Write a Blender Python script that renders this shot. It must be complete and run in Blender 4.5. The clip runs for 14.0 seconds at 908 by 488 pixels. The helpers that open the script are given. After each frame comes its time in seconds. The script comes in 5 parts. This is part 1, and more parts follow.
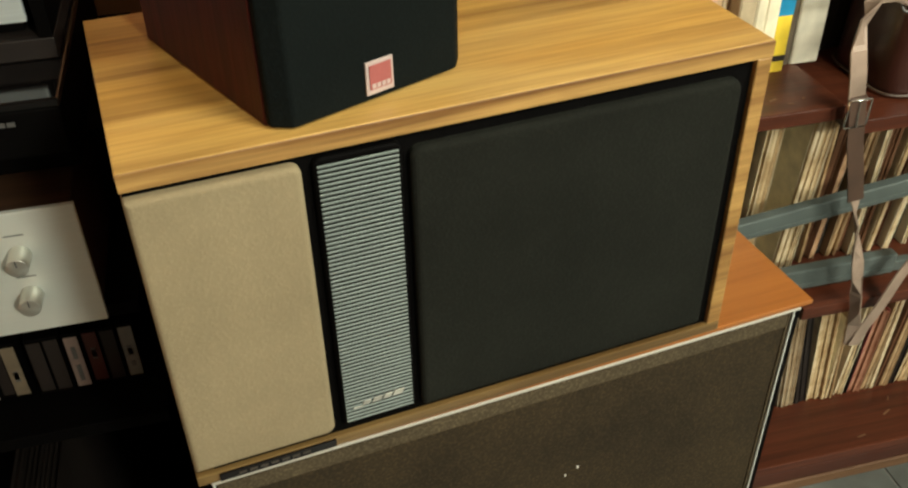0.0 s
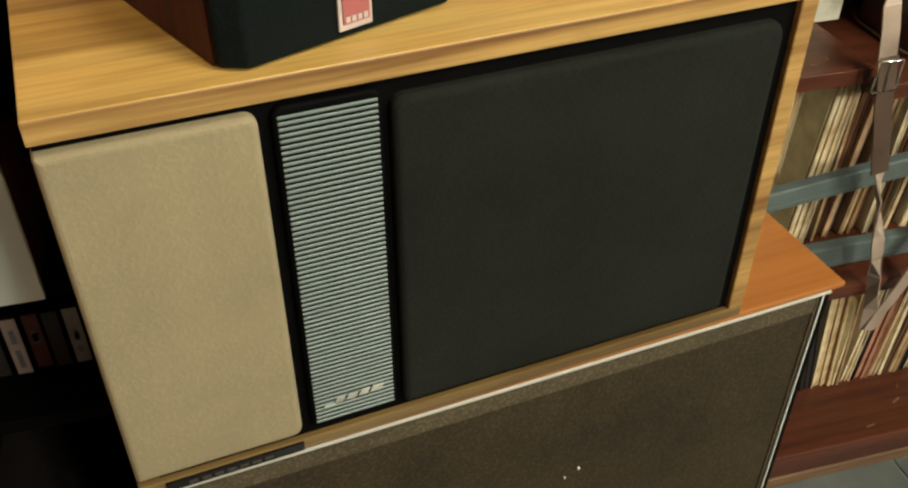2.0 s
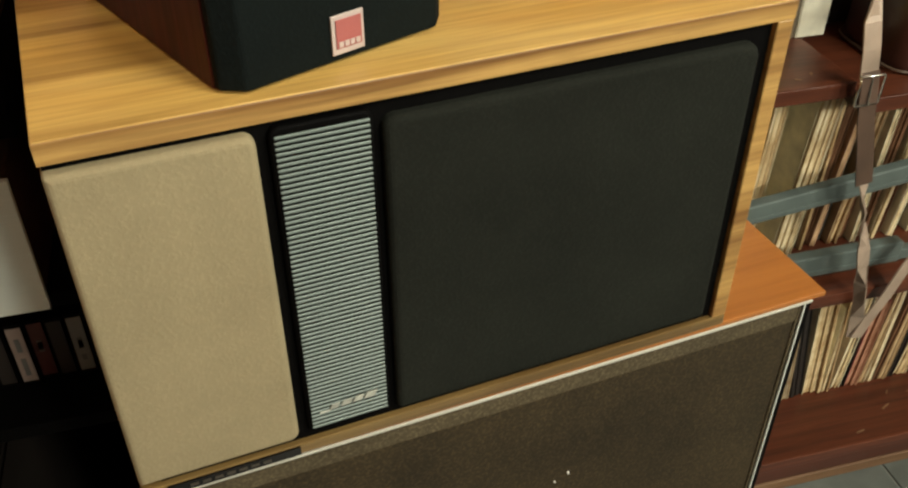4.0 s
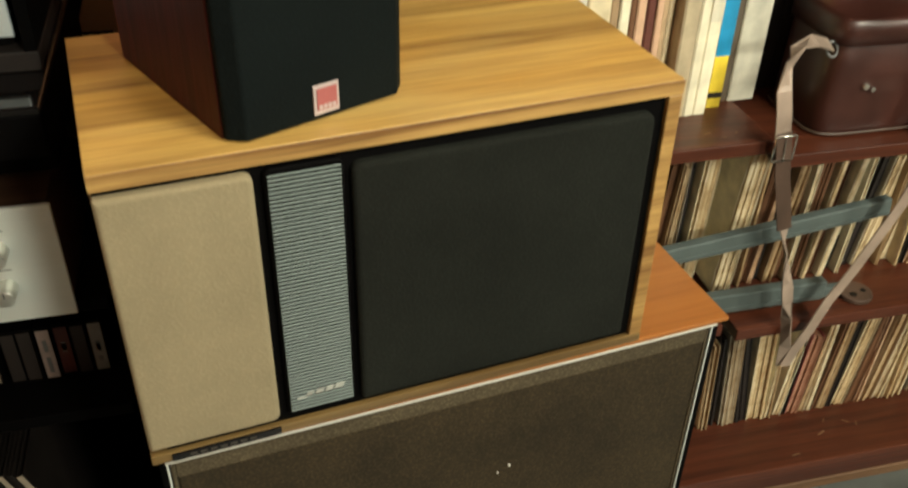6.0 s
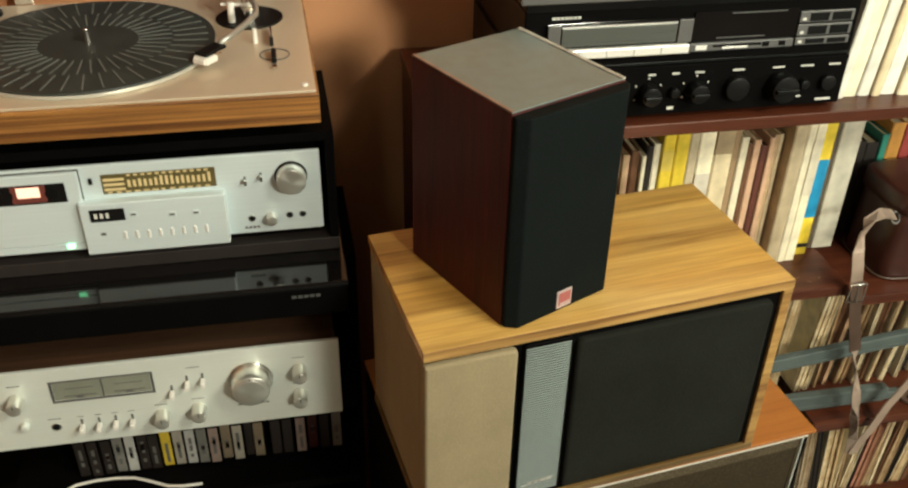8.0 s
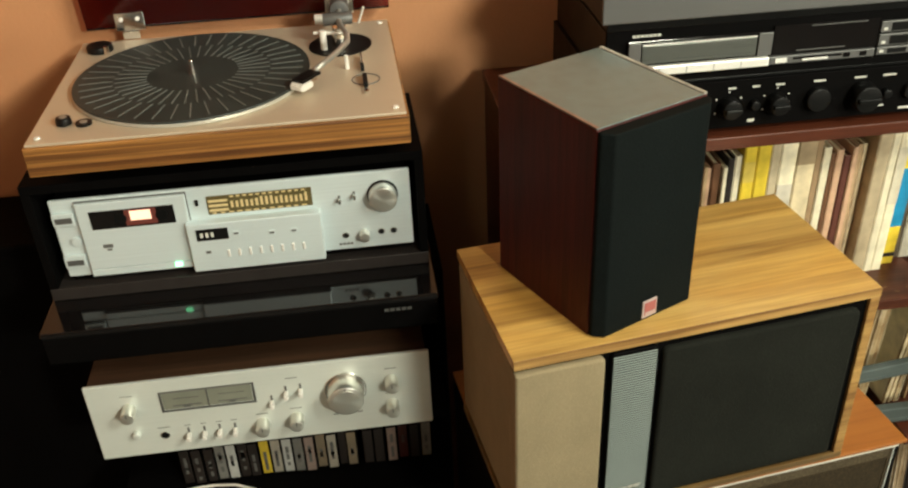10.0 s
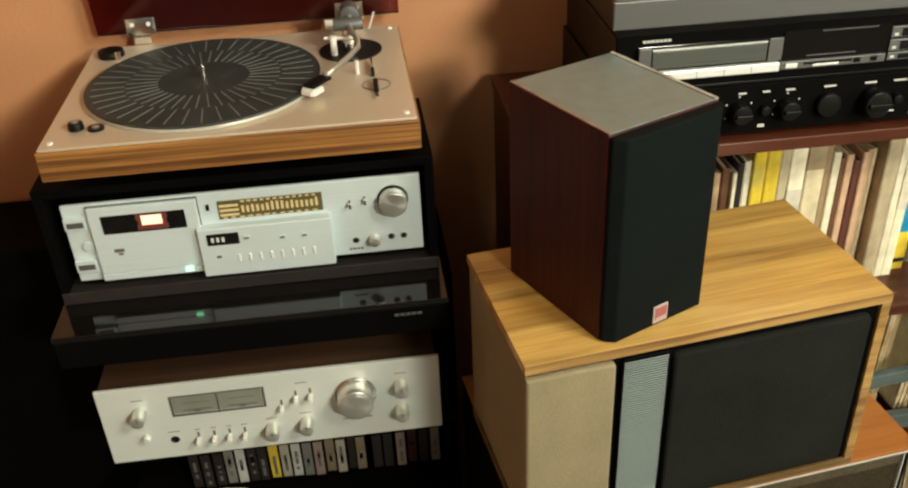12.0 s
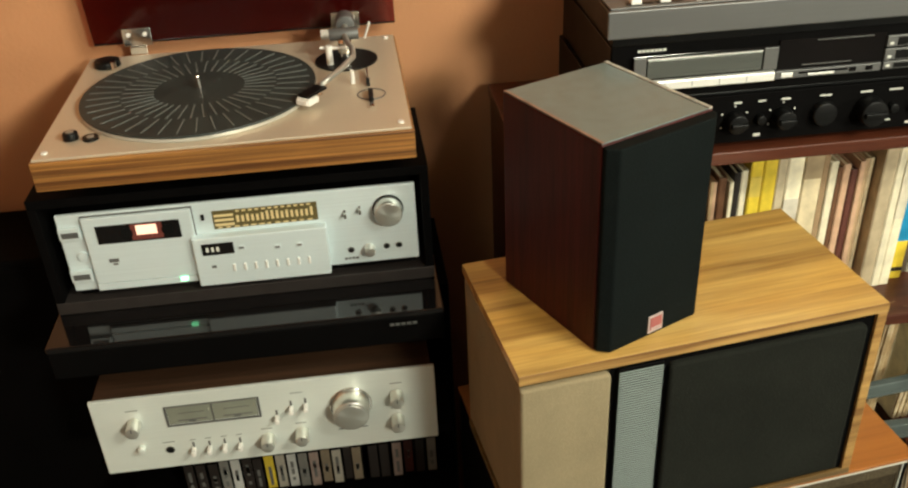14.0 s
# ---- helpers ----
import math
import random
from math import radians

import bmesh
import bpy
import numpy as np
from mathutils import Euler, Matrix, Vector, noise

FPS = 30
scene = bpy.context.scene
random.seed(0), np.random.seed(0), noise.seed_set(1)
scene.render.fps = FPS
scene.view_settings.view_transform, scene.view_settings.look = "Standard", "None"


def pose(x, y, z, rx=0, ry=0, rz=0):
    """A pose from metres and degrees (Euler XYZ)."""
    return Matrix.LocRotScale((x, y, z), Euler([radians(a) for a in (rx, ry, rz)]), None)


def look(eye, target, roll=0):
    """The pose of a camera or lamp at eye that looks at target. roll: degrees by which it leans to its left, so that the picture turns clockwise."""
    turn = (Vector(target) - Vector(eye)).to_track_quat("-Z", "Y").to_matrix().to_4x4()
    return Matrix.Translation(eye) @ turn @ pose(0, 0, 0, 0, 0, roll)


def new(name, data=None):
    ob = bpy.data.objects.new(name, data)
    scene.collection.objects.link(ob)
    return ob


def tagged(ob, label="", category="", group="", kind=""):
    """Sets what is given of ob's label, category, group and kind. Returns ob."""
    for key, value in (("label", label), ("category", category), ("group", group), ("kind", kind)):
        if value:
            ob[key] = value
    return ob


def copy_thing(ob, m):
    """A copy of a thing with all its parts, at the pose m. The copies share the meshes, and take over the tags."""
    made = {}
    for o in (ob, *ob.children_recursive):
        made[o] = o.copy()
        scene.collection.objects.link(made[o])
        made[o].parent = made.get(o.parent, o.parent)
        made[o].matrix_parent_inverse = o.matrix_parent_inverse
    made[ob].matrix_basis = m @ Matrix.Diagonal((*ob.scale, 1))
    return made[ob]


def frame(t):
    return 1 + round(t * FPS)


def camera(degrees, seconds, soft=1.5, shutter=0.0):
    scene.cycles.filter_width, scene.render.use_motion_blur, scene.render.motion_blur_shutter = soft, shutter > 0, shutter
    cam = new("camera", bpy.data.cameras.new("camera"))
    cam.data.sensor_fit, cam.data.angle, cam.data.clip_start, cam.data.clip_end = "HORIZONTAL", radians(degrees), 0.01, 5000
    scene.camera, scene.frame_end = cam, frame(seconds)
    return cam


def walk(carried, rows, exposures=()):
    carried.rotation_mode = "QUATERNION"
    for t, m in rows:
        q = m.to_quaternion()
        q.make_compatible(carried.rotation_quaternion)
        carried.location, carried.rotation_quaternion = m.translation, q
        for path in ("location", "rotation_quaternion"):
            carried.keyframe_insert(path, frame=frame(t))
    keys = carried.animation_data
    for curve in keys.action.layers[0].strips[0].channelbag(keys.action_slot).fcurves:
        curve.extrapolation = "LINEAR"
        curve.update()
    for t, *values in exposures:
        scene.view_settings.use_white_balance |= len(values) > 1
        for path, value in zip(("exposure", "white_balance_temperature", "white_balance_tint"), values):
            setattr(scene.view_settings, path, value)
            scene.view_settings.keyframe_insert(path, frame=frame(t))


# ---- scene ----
cam = camera(51.8, 14.0, 2.2, 0.4)
PATH = [
    (0, (0.017, -0.48, 1.245), (0.595, 1.017, 0.051), -1.1),
    (0.5, (0.021, -0.461, 1.221), (0.598, 1.019, 0.007), -1.0),
    (1, (0.032, -0.416, 1.182), (0.611, 1.051, -0.048), -0.8),
    (1.5, (0.036, -0.406, 1.181), (0.634, 1.051, -0.053), -0.0),
    (2, (0.041, -0.405, 1.181), (0.645, 1.051, -0.05), 0.1),
    (2.5, (0.043, -0.407, 1.18), (0.647, 1.05, -0.049), 0.0),
    (5, (0.034, -0.471, 1.217), (0.642, 0.997, 0.003), 0.2),
    (5.5, (0.037, -0.512, 1.231), (0.643, 0.961, 0.023), 1.4),
    (6, (0.026, -0.553, 1.279), (0.648, 0.958, 0.125), 1.6),
    (6.5, (-0.031, -0.603, 1.351), (0.584, 0.951, 0.253), 1.9),
    (7, (-0.12, -0.629, 1.427), (0.445, 0.944, 0.329), 1.9),
    (7.5, (-0.188, -0.667, 1.525), (0.376, 0.9, 0.417), 2.5),
    (8, (-0.21, -0.698, 1.585), (0.333, 0.879, 0.481), 1.2),
    (8.5, (-0.221, -0.723, 1.608), (0.288, 0.883, 0.53), -0.6),
    (9, (-0.229, -0.728, 1.602), (0.202, 0.904, 0.529), -2.1),
    (11.5, (-0.238, -0.73, 1.606), (0.149, 0.917, 0.539), -2.7),
    (12, (-0.241, -0.728, 1.605), (0.146, 0.921, 0.543), -2.7),
    (12.5, (-0.244, -0.732, 1.602), (0.142, 0.923, 0.548), -2.7),
    (13, (-0.243, -0.731, 1.607), (0.144, 0.923, 0.55), -2.7),
    (13.5, (-0.236, -0.73, 1.604), (0.15, 0.93, 0.557), -2.7),
    (14, (-0.232, -0.728, 1.604), (0.154, 0.933, 0.558), -2.8),
]
ROOM = pose(0, 0, -0.083, 0, 0, 7.5)
walk(cam, [(t, ROOM @ look(eye, target, roll)) for t, eye, target, roll in PATH])
# ---- light ----
scene.view_settings.exposure = -0.12
world = bpy.data.worlds.new("world")
scene.world = world
world.use_nodes = True
world.node_tree.nodes["Background"].inputs[0].default_value = (0.008, 0.007, 0.006, 1)


def lamp(name, size, watts, colour, eye, target):
    data = bpy.data.lights.new(name, "AREA")
    data.shape, data.size, data.energy, data.color = "DISK", size, watts, colour
    ob = new(name, data)
    ob.matrix_world = look(eye, target)
    return ob


lamp("pendant_light", 0.4, 96, (1.0, 0.988, 0.81), (1.15, -2.50, 2.20), (0.1, 0.3, 0.8))
# weak added fill for the left-facing sides, no known lamp there
lamp("fill_light_west", 0.4, 6, (1.0, 0.985, 0.80), (-0.95, -2.60, 2.20), (0.1, 0.3, 0.8))
lamp("ceiling_light", 0.7, 80, (1.0, 0.995, 0.81), (1.15, -1.0, 2.355), (0.5, -0.2, 0.8))
lamp("floor_light", 0.22, 15, (1.0, 0.97, 0.78), (2.05, -1.05, 1.33), (0.7, 0.4, 0.8))
# ---- materials ----



def principled(name):
    m = bpy.data.materials.new(name)
    m.use_nodes = True
    return m, m.node_tree.nodes, m.node_tree.links, m.node_tree.nodes["Principled BSDF"]


def shade(c, k):
    return (min(1, c[0] * k), min(1, c[1] * k), min(1, c[2] * k), 1)


def surface(name, colour, rough=0.5, metal=0.0, var=0.12, scale=25.0, bump=0.02, fine=400.0, coat=0.0, hues=0.0):
    """A painted, moulded or cast surface: blotches, fine relief, uneven gloss; hues varies pieces against each other."""
    m, n, l, p = principled(name)
    co = n.new("ShaderNodeTexCoord")
    a, b = n.new("ShaderNodeTexNoise"), n.new("ShaderNodeTexNoise")
    a.inputs["Scale"].default_value, a.inputs["Detail"].default_value = scale, 5
    b.inputs["Scale"].default_value, b.inputs["Detail"].default_value = fine, 2
    ramp = n.new("ShaderNodeValToRGB")
    ramp.color_ramp.elements[0].position, ramp.color_ramp.elements[1].position = 0.3, 0.7
    ramp.color_ramp.elements[0].color, ramp.color_ramp.elements[1].color = shade(colour, 1 - var), shade(colour, 1 + var)
    l.new(co.outputs["Object"], a.inputs["Vector"]), l.new(co.outputs["Object"], b.inputs["Vector"])
    l.new(a.outputs["Fac"], ramp.inputs["Fac"])
    out = ramp.outputs["Color"]
    if hues:
        info, hsv, mr = n.new("ShaderNodeObjectInfo"), n.new("ShaderNodeHueSaturation"), n.new("ShaderNodeMapRange")
        mr.inputs["To Min"].default_value, mr.inputs["To Max"].default_value = 1 - hues, 1 + hues
        l.new(info.outputs["Random"], mr.inputs["Value"]), l.new(mr.outputs["Result"], hsv.inputs["Value"])
        l.new(out, hsv.inputs["Color"])
        out = hsv.outputs["Color"]
    l.new(out, p.inputs["Base Color"])
    rr = n.new("ShaderNodeMapRange")
    rr.inputs["To Min"].default_value, rr.inputs["To Max"].default_value = max(0.02, rough - 0.08), min(1, rough + 0.08)
    l.new(a.outputs["Fac"], rr.inputs["Value"]), l.new(rr.outputs["Result"], p.inputs["Roughness"])
    p.inputs["Metallic"].default_value, p.inputs["Coat Weight"].default_value = metal, coat
    if bump:
        bp = n.new("ShaderNodeBump")
        bp.inputs["Strength"].default_value, bp.inputs["Distance"].default_value = min(1, bump * 10), 0.0006
        l.new(b.outputs["Fac"], bp.inputs["Height"]), l.new(bp.outputs["Normal"], p.inputs["Normal"])
    return m


def wood(name, dark, light, axis=0, scale=9.0, rough=0.42, coat=0.15, streak=14.0, broad=(0.72, 0.66, 0.6), ramp=(0.27, 0.64), pores=0.55, drift=None):
    """Veneer with long figure along one axis, pores and dark streaks."""
    m, n, l, p = principled(name)
    co = n.new("ShaderNodeTexCoord")

    def stretched(s, along):
        mp, t = n.new("ShaderNodeMapping"), n.new("ShaderNodeTexNoise")
        mp.inputs["Scale"].default_value = [along if k == axis else s for k in range(3)]
        l.new(co.outputs["Object"], mp.inputs["Vector"]), l.new(mp.outputs["Vector"], t.inputs["Vector"])
        t.inputs["Scale"].default_value, t.inputs["Detail"].default_value, t.inputs["Distortion"].default_value = 1, 6, 0.6
        return t

    a, b, c = stretched(scale * streak, scale * 0.35), stretched(scale * 70, scale * 3.0), stretched(scale * 3, scale * 0.3)
    ra = n.new("ShaderNodeValToRGB")
    ra.color_ramp.elements[0].position, ra.color_ramp.elements[1].position = ramp
    ra.color_ramp.elements[0].color, ra.color_ramp.elements[1].color = (*dark, 1), (*light, 1)
    mid = ra.color_ramp.elements.new(0.5 * ramp[0] + 0.5 * ramp[1])
    mid.color = [0.45 * d + 0.55 * g for d, g in zip(dark, light)] + [1]
    l.new(a.outputs["Fac"], ra.inputs["Fac"])
    mx = n.new("ShaderNodeMix")
    mx.data_type, mx.blend_type = "RGBA", "MULTIPLY"
    rb = n.new("ShaderNodeValToRGB")
    rb.color_ramp.elements[0].position, rb.color_ramp.elements[1].position = 0.35, 0.6
    rb.color_ramp.elements[0].color, rb.color_ramp.elements[1].color = (0.55, 0.5, 0.45, 1), (1, 1, 1, 1)
    l.new(b.outputs["Fac"], rb.inputs["Fac"])
    mx.inputs[0].default_value = pores
    l.new(ra.outputs["Color"], mx.inputs[6]), l.new(rb.outputs["Color"], mx.inputs[7])
    mx2 = n.new("ShaderNodeMix")
    mx2.data_type, mx2.blend_type = "RGBA", "MULTIPLY"
    rc = n.new("ShaderNodeValToRGB")
    rc.color_ramp.elements[0].position, rc.color_ramp.elements[1].position = 0.35, 0.65
    rc.color_ramp.elements[0].color, rc.color_ramp.elements[1].color = (*broad, 1), (1.0, 1.0, 1.0, 1)
    l.new(c.outputs["Fac"], rc.inputs["Fac"])
    mx2.inputs[0].default_value = 0.8
    l.new(mx.outputs[2], mx2.inputs[6]), l.new(rc.outputs["Color"], mx2.inputs[7])
    out = mx2.outputs[2]
    if drift:
        d, rd, mx3 = stretched(scale * 2.2, scale * 0.7), n.new("ShaderNodeValToRGB"), n.new("ShaderNodeMix")
        rd.color_ramp.elements[0].position, rd.color_ramp.elements[1].position = 0.38, 0.6
        rd.color_ramp.elements[0].color, rd.color_ramp.elements[1].color = (*drift[0], 1), (*drift[1], 1)
        mx3.data_type, mx3.blend_type = "RGBA", "MULTIPLY"
        mx3.inputs[0].default_value = 1
        l.new(d.outputs["Fac"], rd.inputs["Fac"]), l.new(out, mx3.inputs[6]), l.new(rd.outputs["Color"], mx3.inputs[7])
        out = mx3.outputs[2]
    l.new(out, p.inputs["Base Color"])
    rr = n.new("ShaderNodeMapRange")
    rr.inputs["To Min"].default_value, rr.inputs["To Max"].default_value = rough + 0.1, rough - 0.05
    l.new(b.outputs["Fac"], rr.inputs["Value"]), l.new(rr.outputs["Result"], p.inputs["Roughness"])
    p.inputs["Coat Weight"].default_value, p.inputs["Coat Roughness"].default_value = coat, 0.25
    bp = n.new("ShaderNodeBump")
    bp.inputs["Strength"].default_value, bp.inputs["Distance"].default_value = 0.25, 0.0004
    l.new(b.outputs["Fac"], bp.inputs["Height"]), l.new(bp.outputs["Normal"], p.inputs["Normal"])
    return m


def cloth(name, colour, dark, pitch=900.0, rough=0.9, blotch=0.25, patch=14.0, weave=True, fleck=420):
    """Woven grille cloth: two crossed threads, with worn blotches."""
    m, n, l, p = principled(name)
    co = n.new("ShaderNodeTexCoord")
    ws = []
    for axis in ("X", "Z"):
        w = n.new("ShaderNodeTexWave")
        w.bands_direction = axis
        w.inputs["Scale"].default_value, w.inputs["Distortion"].default_value, w.inputs["Detail Scale"].default_value = pitch / 20, 0.6, 4
        l.new(co.outputs["Object"], w.inputs["Vector"])
        ws.append(w)
    mul = n.new("ShaderNodeMath")
    mul.operation = "MULTIPLY"
    l.new(ws[0].outputs["Fac"], mul.inputs[0]), l.new(ws[1].outputs["Fac"], mul.inputs[1])
    if not weave:
        f = n.new("ShaderNodeTexNoise")
        f.inputs["Scale"].default_value, f.inputs["Detail"].default_value = fleck, 3
        l.new(co.outputs["Object"], f.inputs["Vector"])
        mf = n.new("ShaderNodeMapRange")
        mf.inputs["From Min"].default_value, mf.inputs["From Max"].default_value = 0.34, 0.66
        l.new(f.outputs["Fac"], mf.inputs["Value"])
        l.new(mf.outputs["Result"], mul.inputs[0]), l.new(mf.outputs["Result"], mul.inputs[1])
    a = n.new("ShaderNodeTexNoise")
    a.inputs["Scale"].default_value, a.inputs["Detail"].default_value, a.inputs["Roughness"].default_value = patch, 9, 0.68
    l.new(co.outputs["Object"], a.inputs["Vector"])
    mx = n.new("ShaderNodeMix")
    mx.data_type = "RGBA"
    mx.inputs[6].default_value, mx.inputs[7].default_value = (*dark, 1), (*colour, 1)
    half = n.new("ShaderNodeMapRange")
    half.inputs["To Min"].default_value, half.inputs["To Max"].default_value = 0.35, 1.0
    l.new(mul.outputs[0], half.inputs["Value"]), l.new(half.outputs["Result"], mx.inputs[0])
    mx2 = n.new("ShaderNodeMix")
    mx2.data_type, mx2.blend_type = "RGBA", "MULTIPLY"
    mx2.inputs[0].default_value = 1
    ra = n.new("ShaderNodeValToRGB")
    ra.color_ramp.elements[0].position, ra.color_ramp.elements[1].position = 0.35, 0.65
    k = 1 - blotch
    ra.color_ramp.elements[0].color, ra.color_ramp.elements[1].color = (k, k, k, 1), (1, 1, 1, 1)
    l.new(a.outputs["Fac"], ra.inputs["Fac"]), l.new(mx.outputs[2], mx2.inputs[6]), l.new(ra.outputs["Color"], mx2.inputs[7])
    l.new(mx2.outputs[2], p.inputs["Base Color"])
    p.inputs["Roughness"].default_value = rough
    p.inputs["Specular IOR Level"].default_value = 0.25
    bp = n.new("ShaderNodeBump")
    bp.inputs["Strength"].default_value, bp.inputs["Distance"].default_value = 0.4, 0.0004
    l.new(mul.outputs[0], bp.inputs["Height"]), l.new(bp.outputs["Normal"], p.inputs["Normal"])
    return m


def brushed(name, colour, rough=0.32, axis=0, metal=1.0):
    m, n, l, p = principled(name)
    co, mp, t = n.new("ShaderNodeTexCoord"), n.new("ShaderNodeMapping"), n.new("ShaderNodeTexNoise")
    mp.inputs["Scale"].default_value = [8 if k == axis else 1500 for k in range(3)]
    l.new(co.outputs["Object"], mp.inputs["Vector"]), l.new(mp.outputs["Vector"], t.inputs["Vector"])
    t.inputs["Scale"].default_value, t.inputs["Detail"].default_value = 1, 3
    ra = n.new("ShaderNodeValToRGB")
    ra.color_ramp.elements[0].color, ra.color_ramp.elements[1].color = shade(colour, 0.85), shade(colour, 1.08)
    l.new(t.outputs["Fac"], ra.inputs["Fac"]), l.new(ra.outputs["Color"], p.inputs["Base Color"])
    rr = n.new("ShaderNodeMapRange")
    rr.inputs["To Min"].default_value, rr.inputs["To Max"].default_value = rough - 0.06, rough + 0.1
    l.new(t.outputs["Fac"], rr.inputs["Value"]), l.new(rr.outputs["Result"], p.inputs["Roughness"])
    p.inputs["Metallic"].default_value = metal
    return m


def turned(name, colour, rough, metal):
    """Lathe-turned metal: the grain runs in circles round the front."""
    m, n, l, p = principled(name)
    tg = n.new("ShaderNodeTangent")
    tg.direction_type, tg.axis = "RADIAL", "Y"
    p.inputs["Base Color"].default_value = (*colour, 1)
    p.inputs["Metallic"].default_value, p.inputs["Roughness"].default_value, p.inputs["Anisotropic"].default_value = metal, rough, 0.75
    l.new(tg.outputs["Tangent"], p.inputs["Tangent"])
    return m


def glowing(name, colour, strength):
    m, n, l, p = principled(name)
    p.inputs["Base Color"].default_value = (0.02, 0.02, 0.02, 1)
    p.inputs["Emission Color"].default_value, p.inputs["Emission Strength"].default_value = (*colour, 1), strength
    return m


def smoked(name, tint, rough=0.06):
    """Tinted see-through acrylic with a real gloss."""
    m, n, l, p = principled(name)
    tr, gl, mx, fr = n.new("ShaderNodeBsdfTransparent"), n.new("ShaderNodeBsdfGlossy"), n.new("ShaderNodeMixShader"), n.new("ShaderNodeFresnel")
    tr.inputs["Color"].default_value = (*tint, 1)
    gl.inputs["Roughness"].default_value = rough
    fr.inputs["IOR"].default_value = 1.49
    l.new(fr.outputs["Fac"], mx.inputs["Fac"]), l.new(tr.outputs["BSDF"], mx.inputs[1]), l.new(gl.outputs["BSDF"], mx.inputs[2])
    l.new(mx.outputs["Shader"], n["Material Output"].inputs["Surface"])
    return m


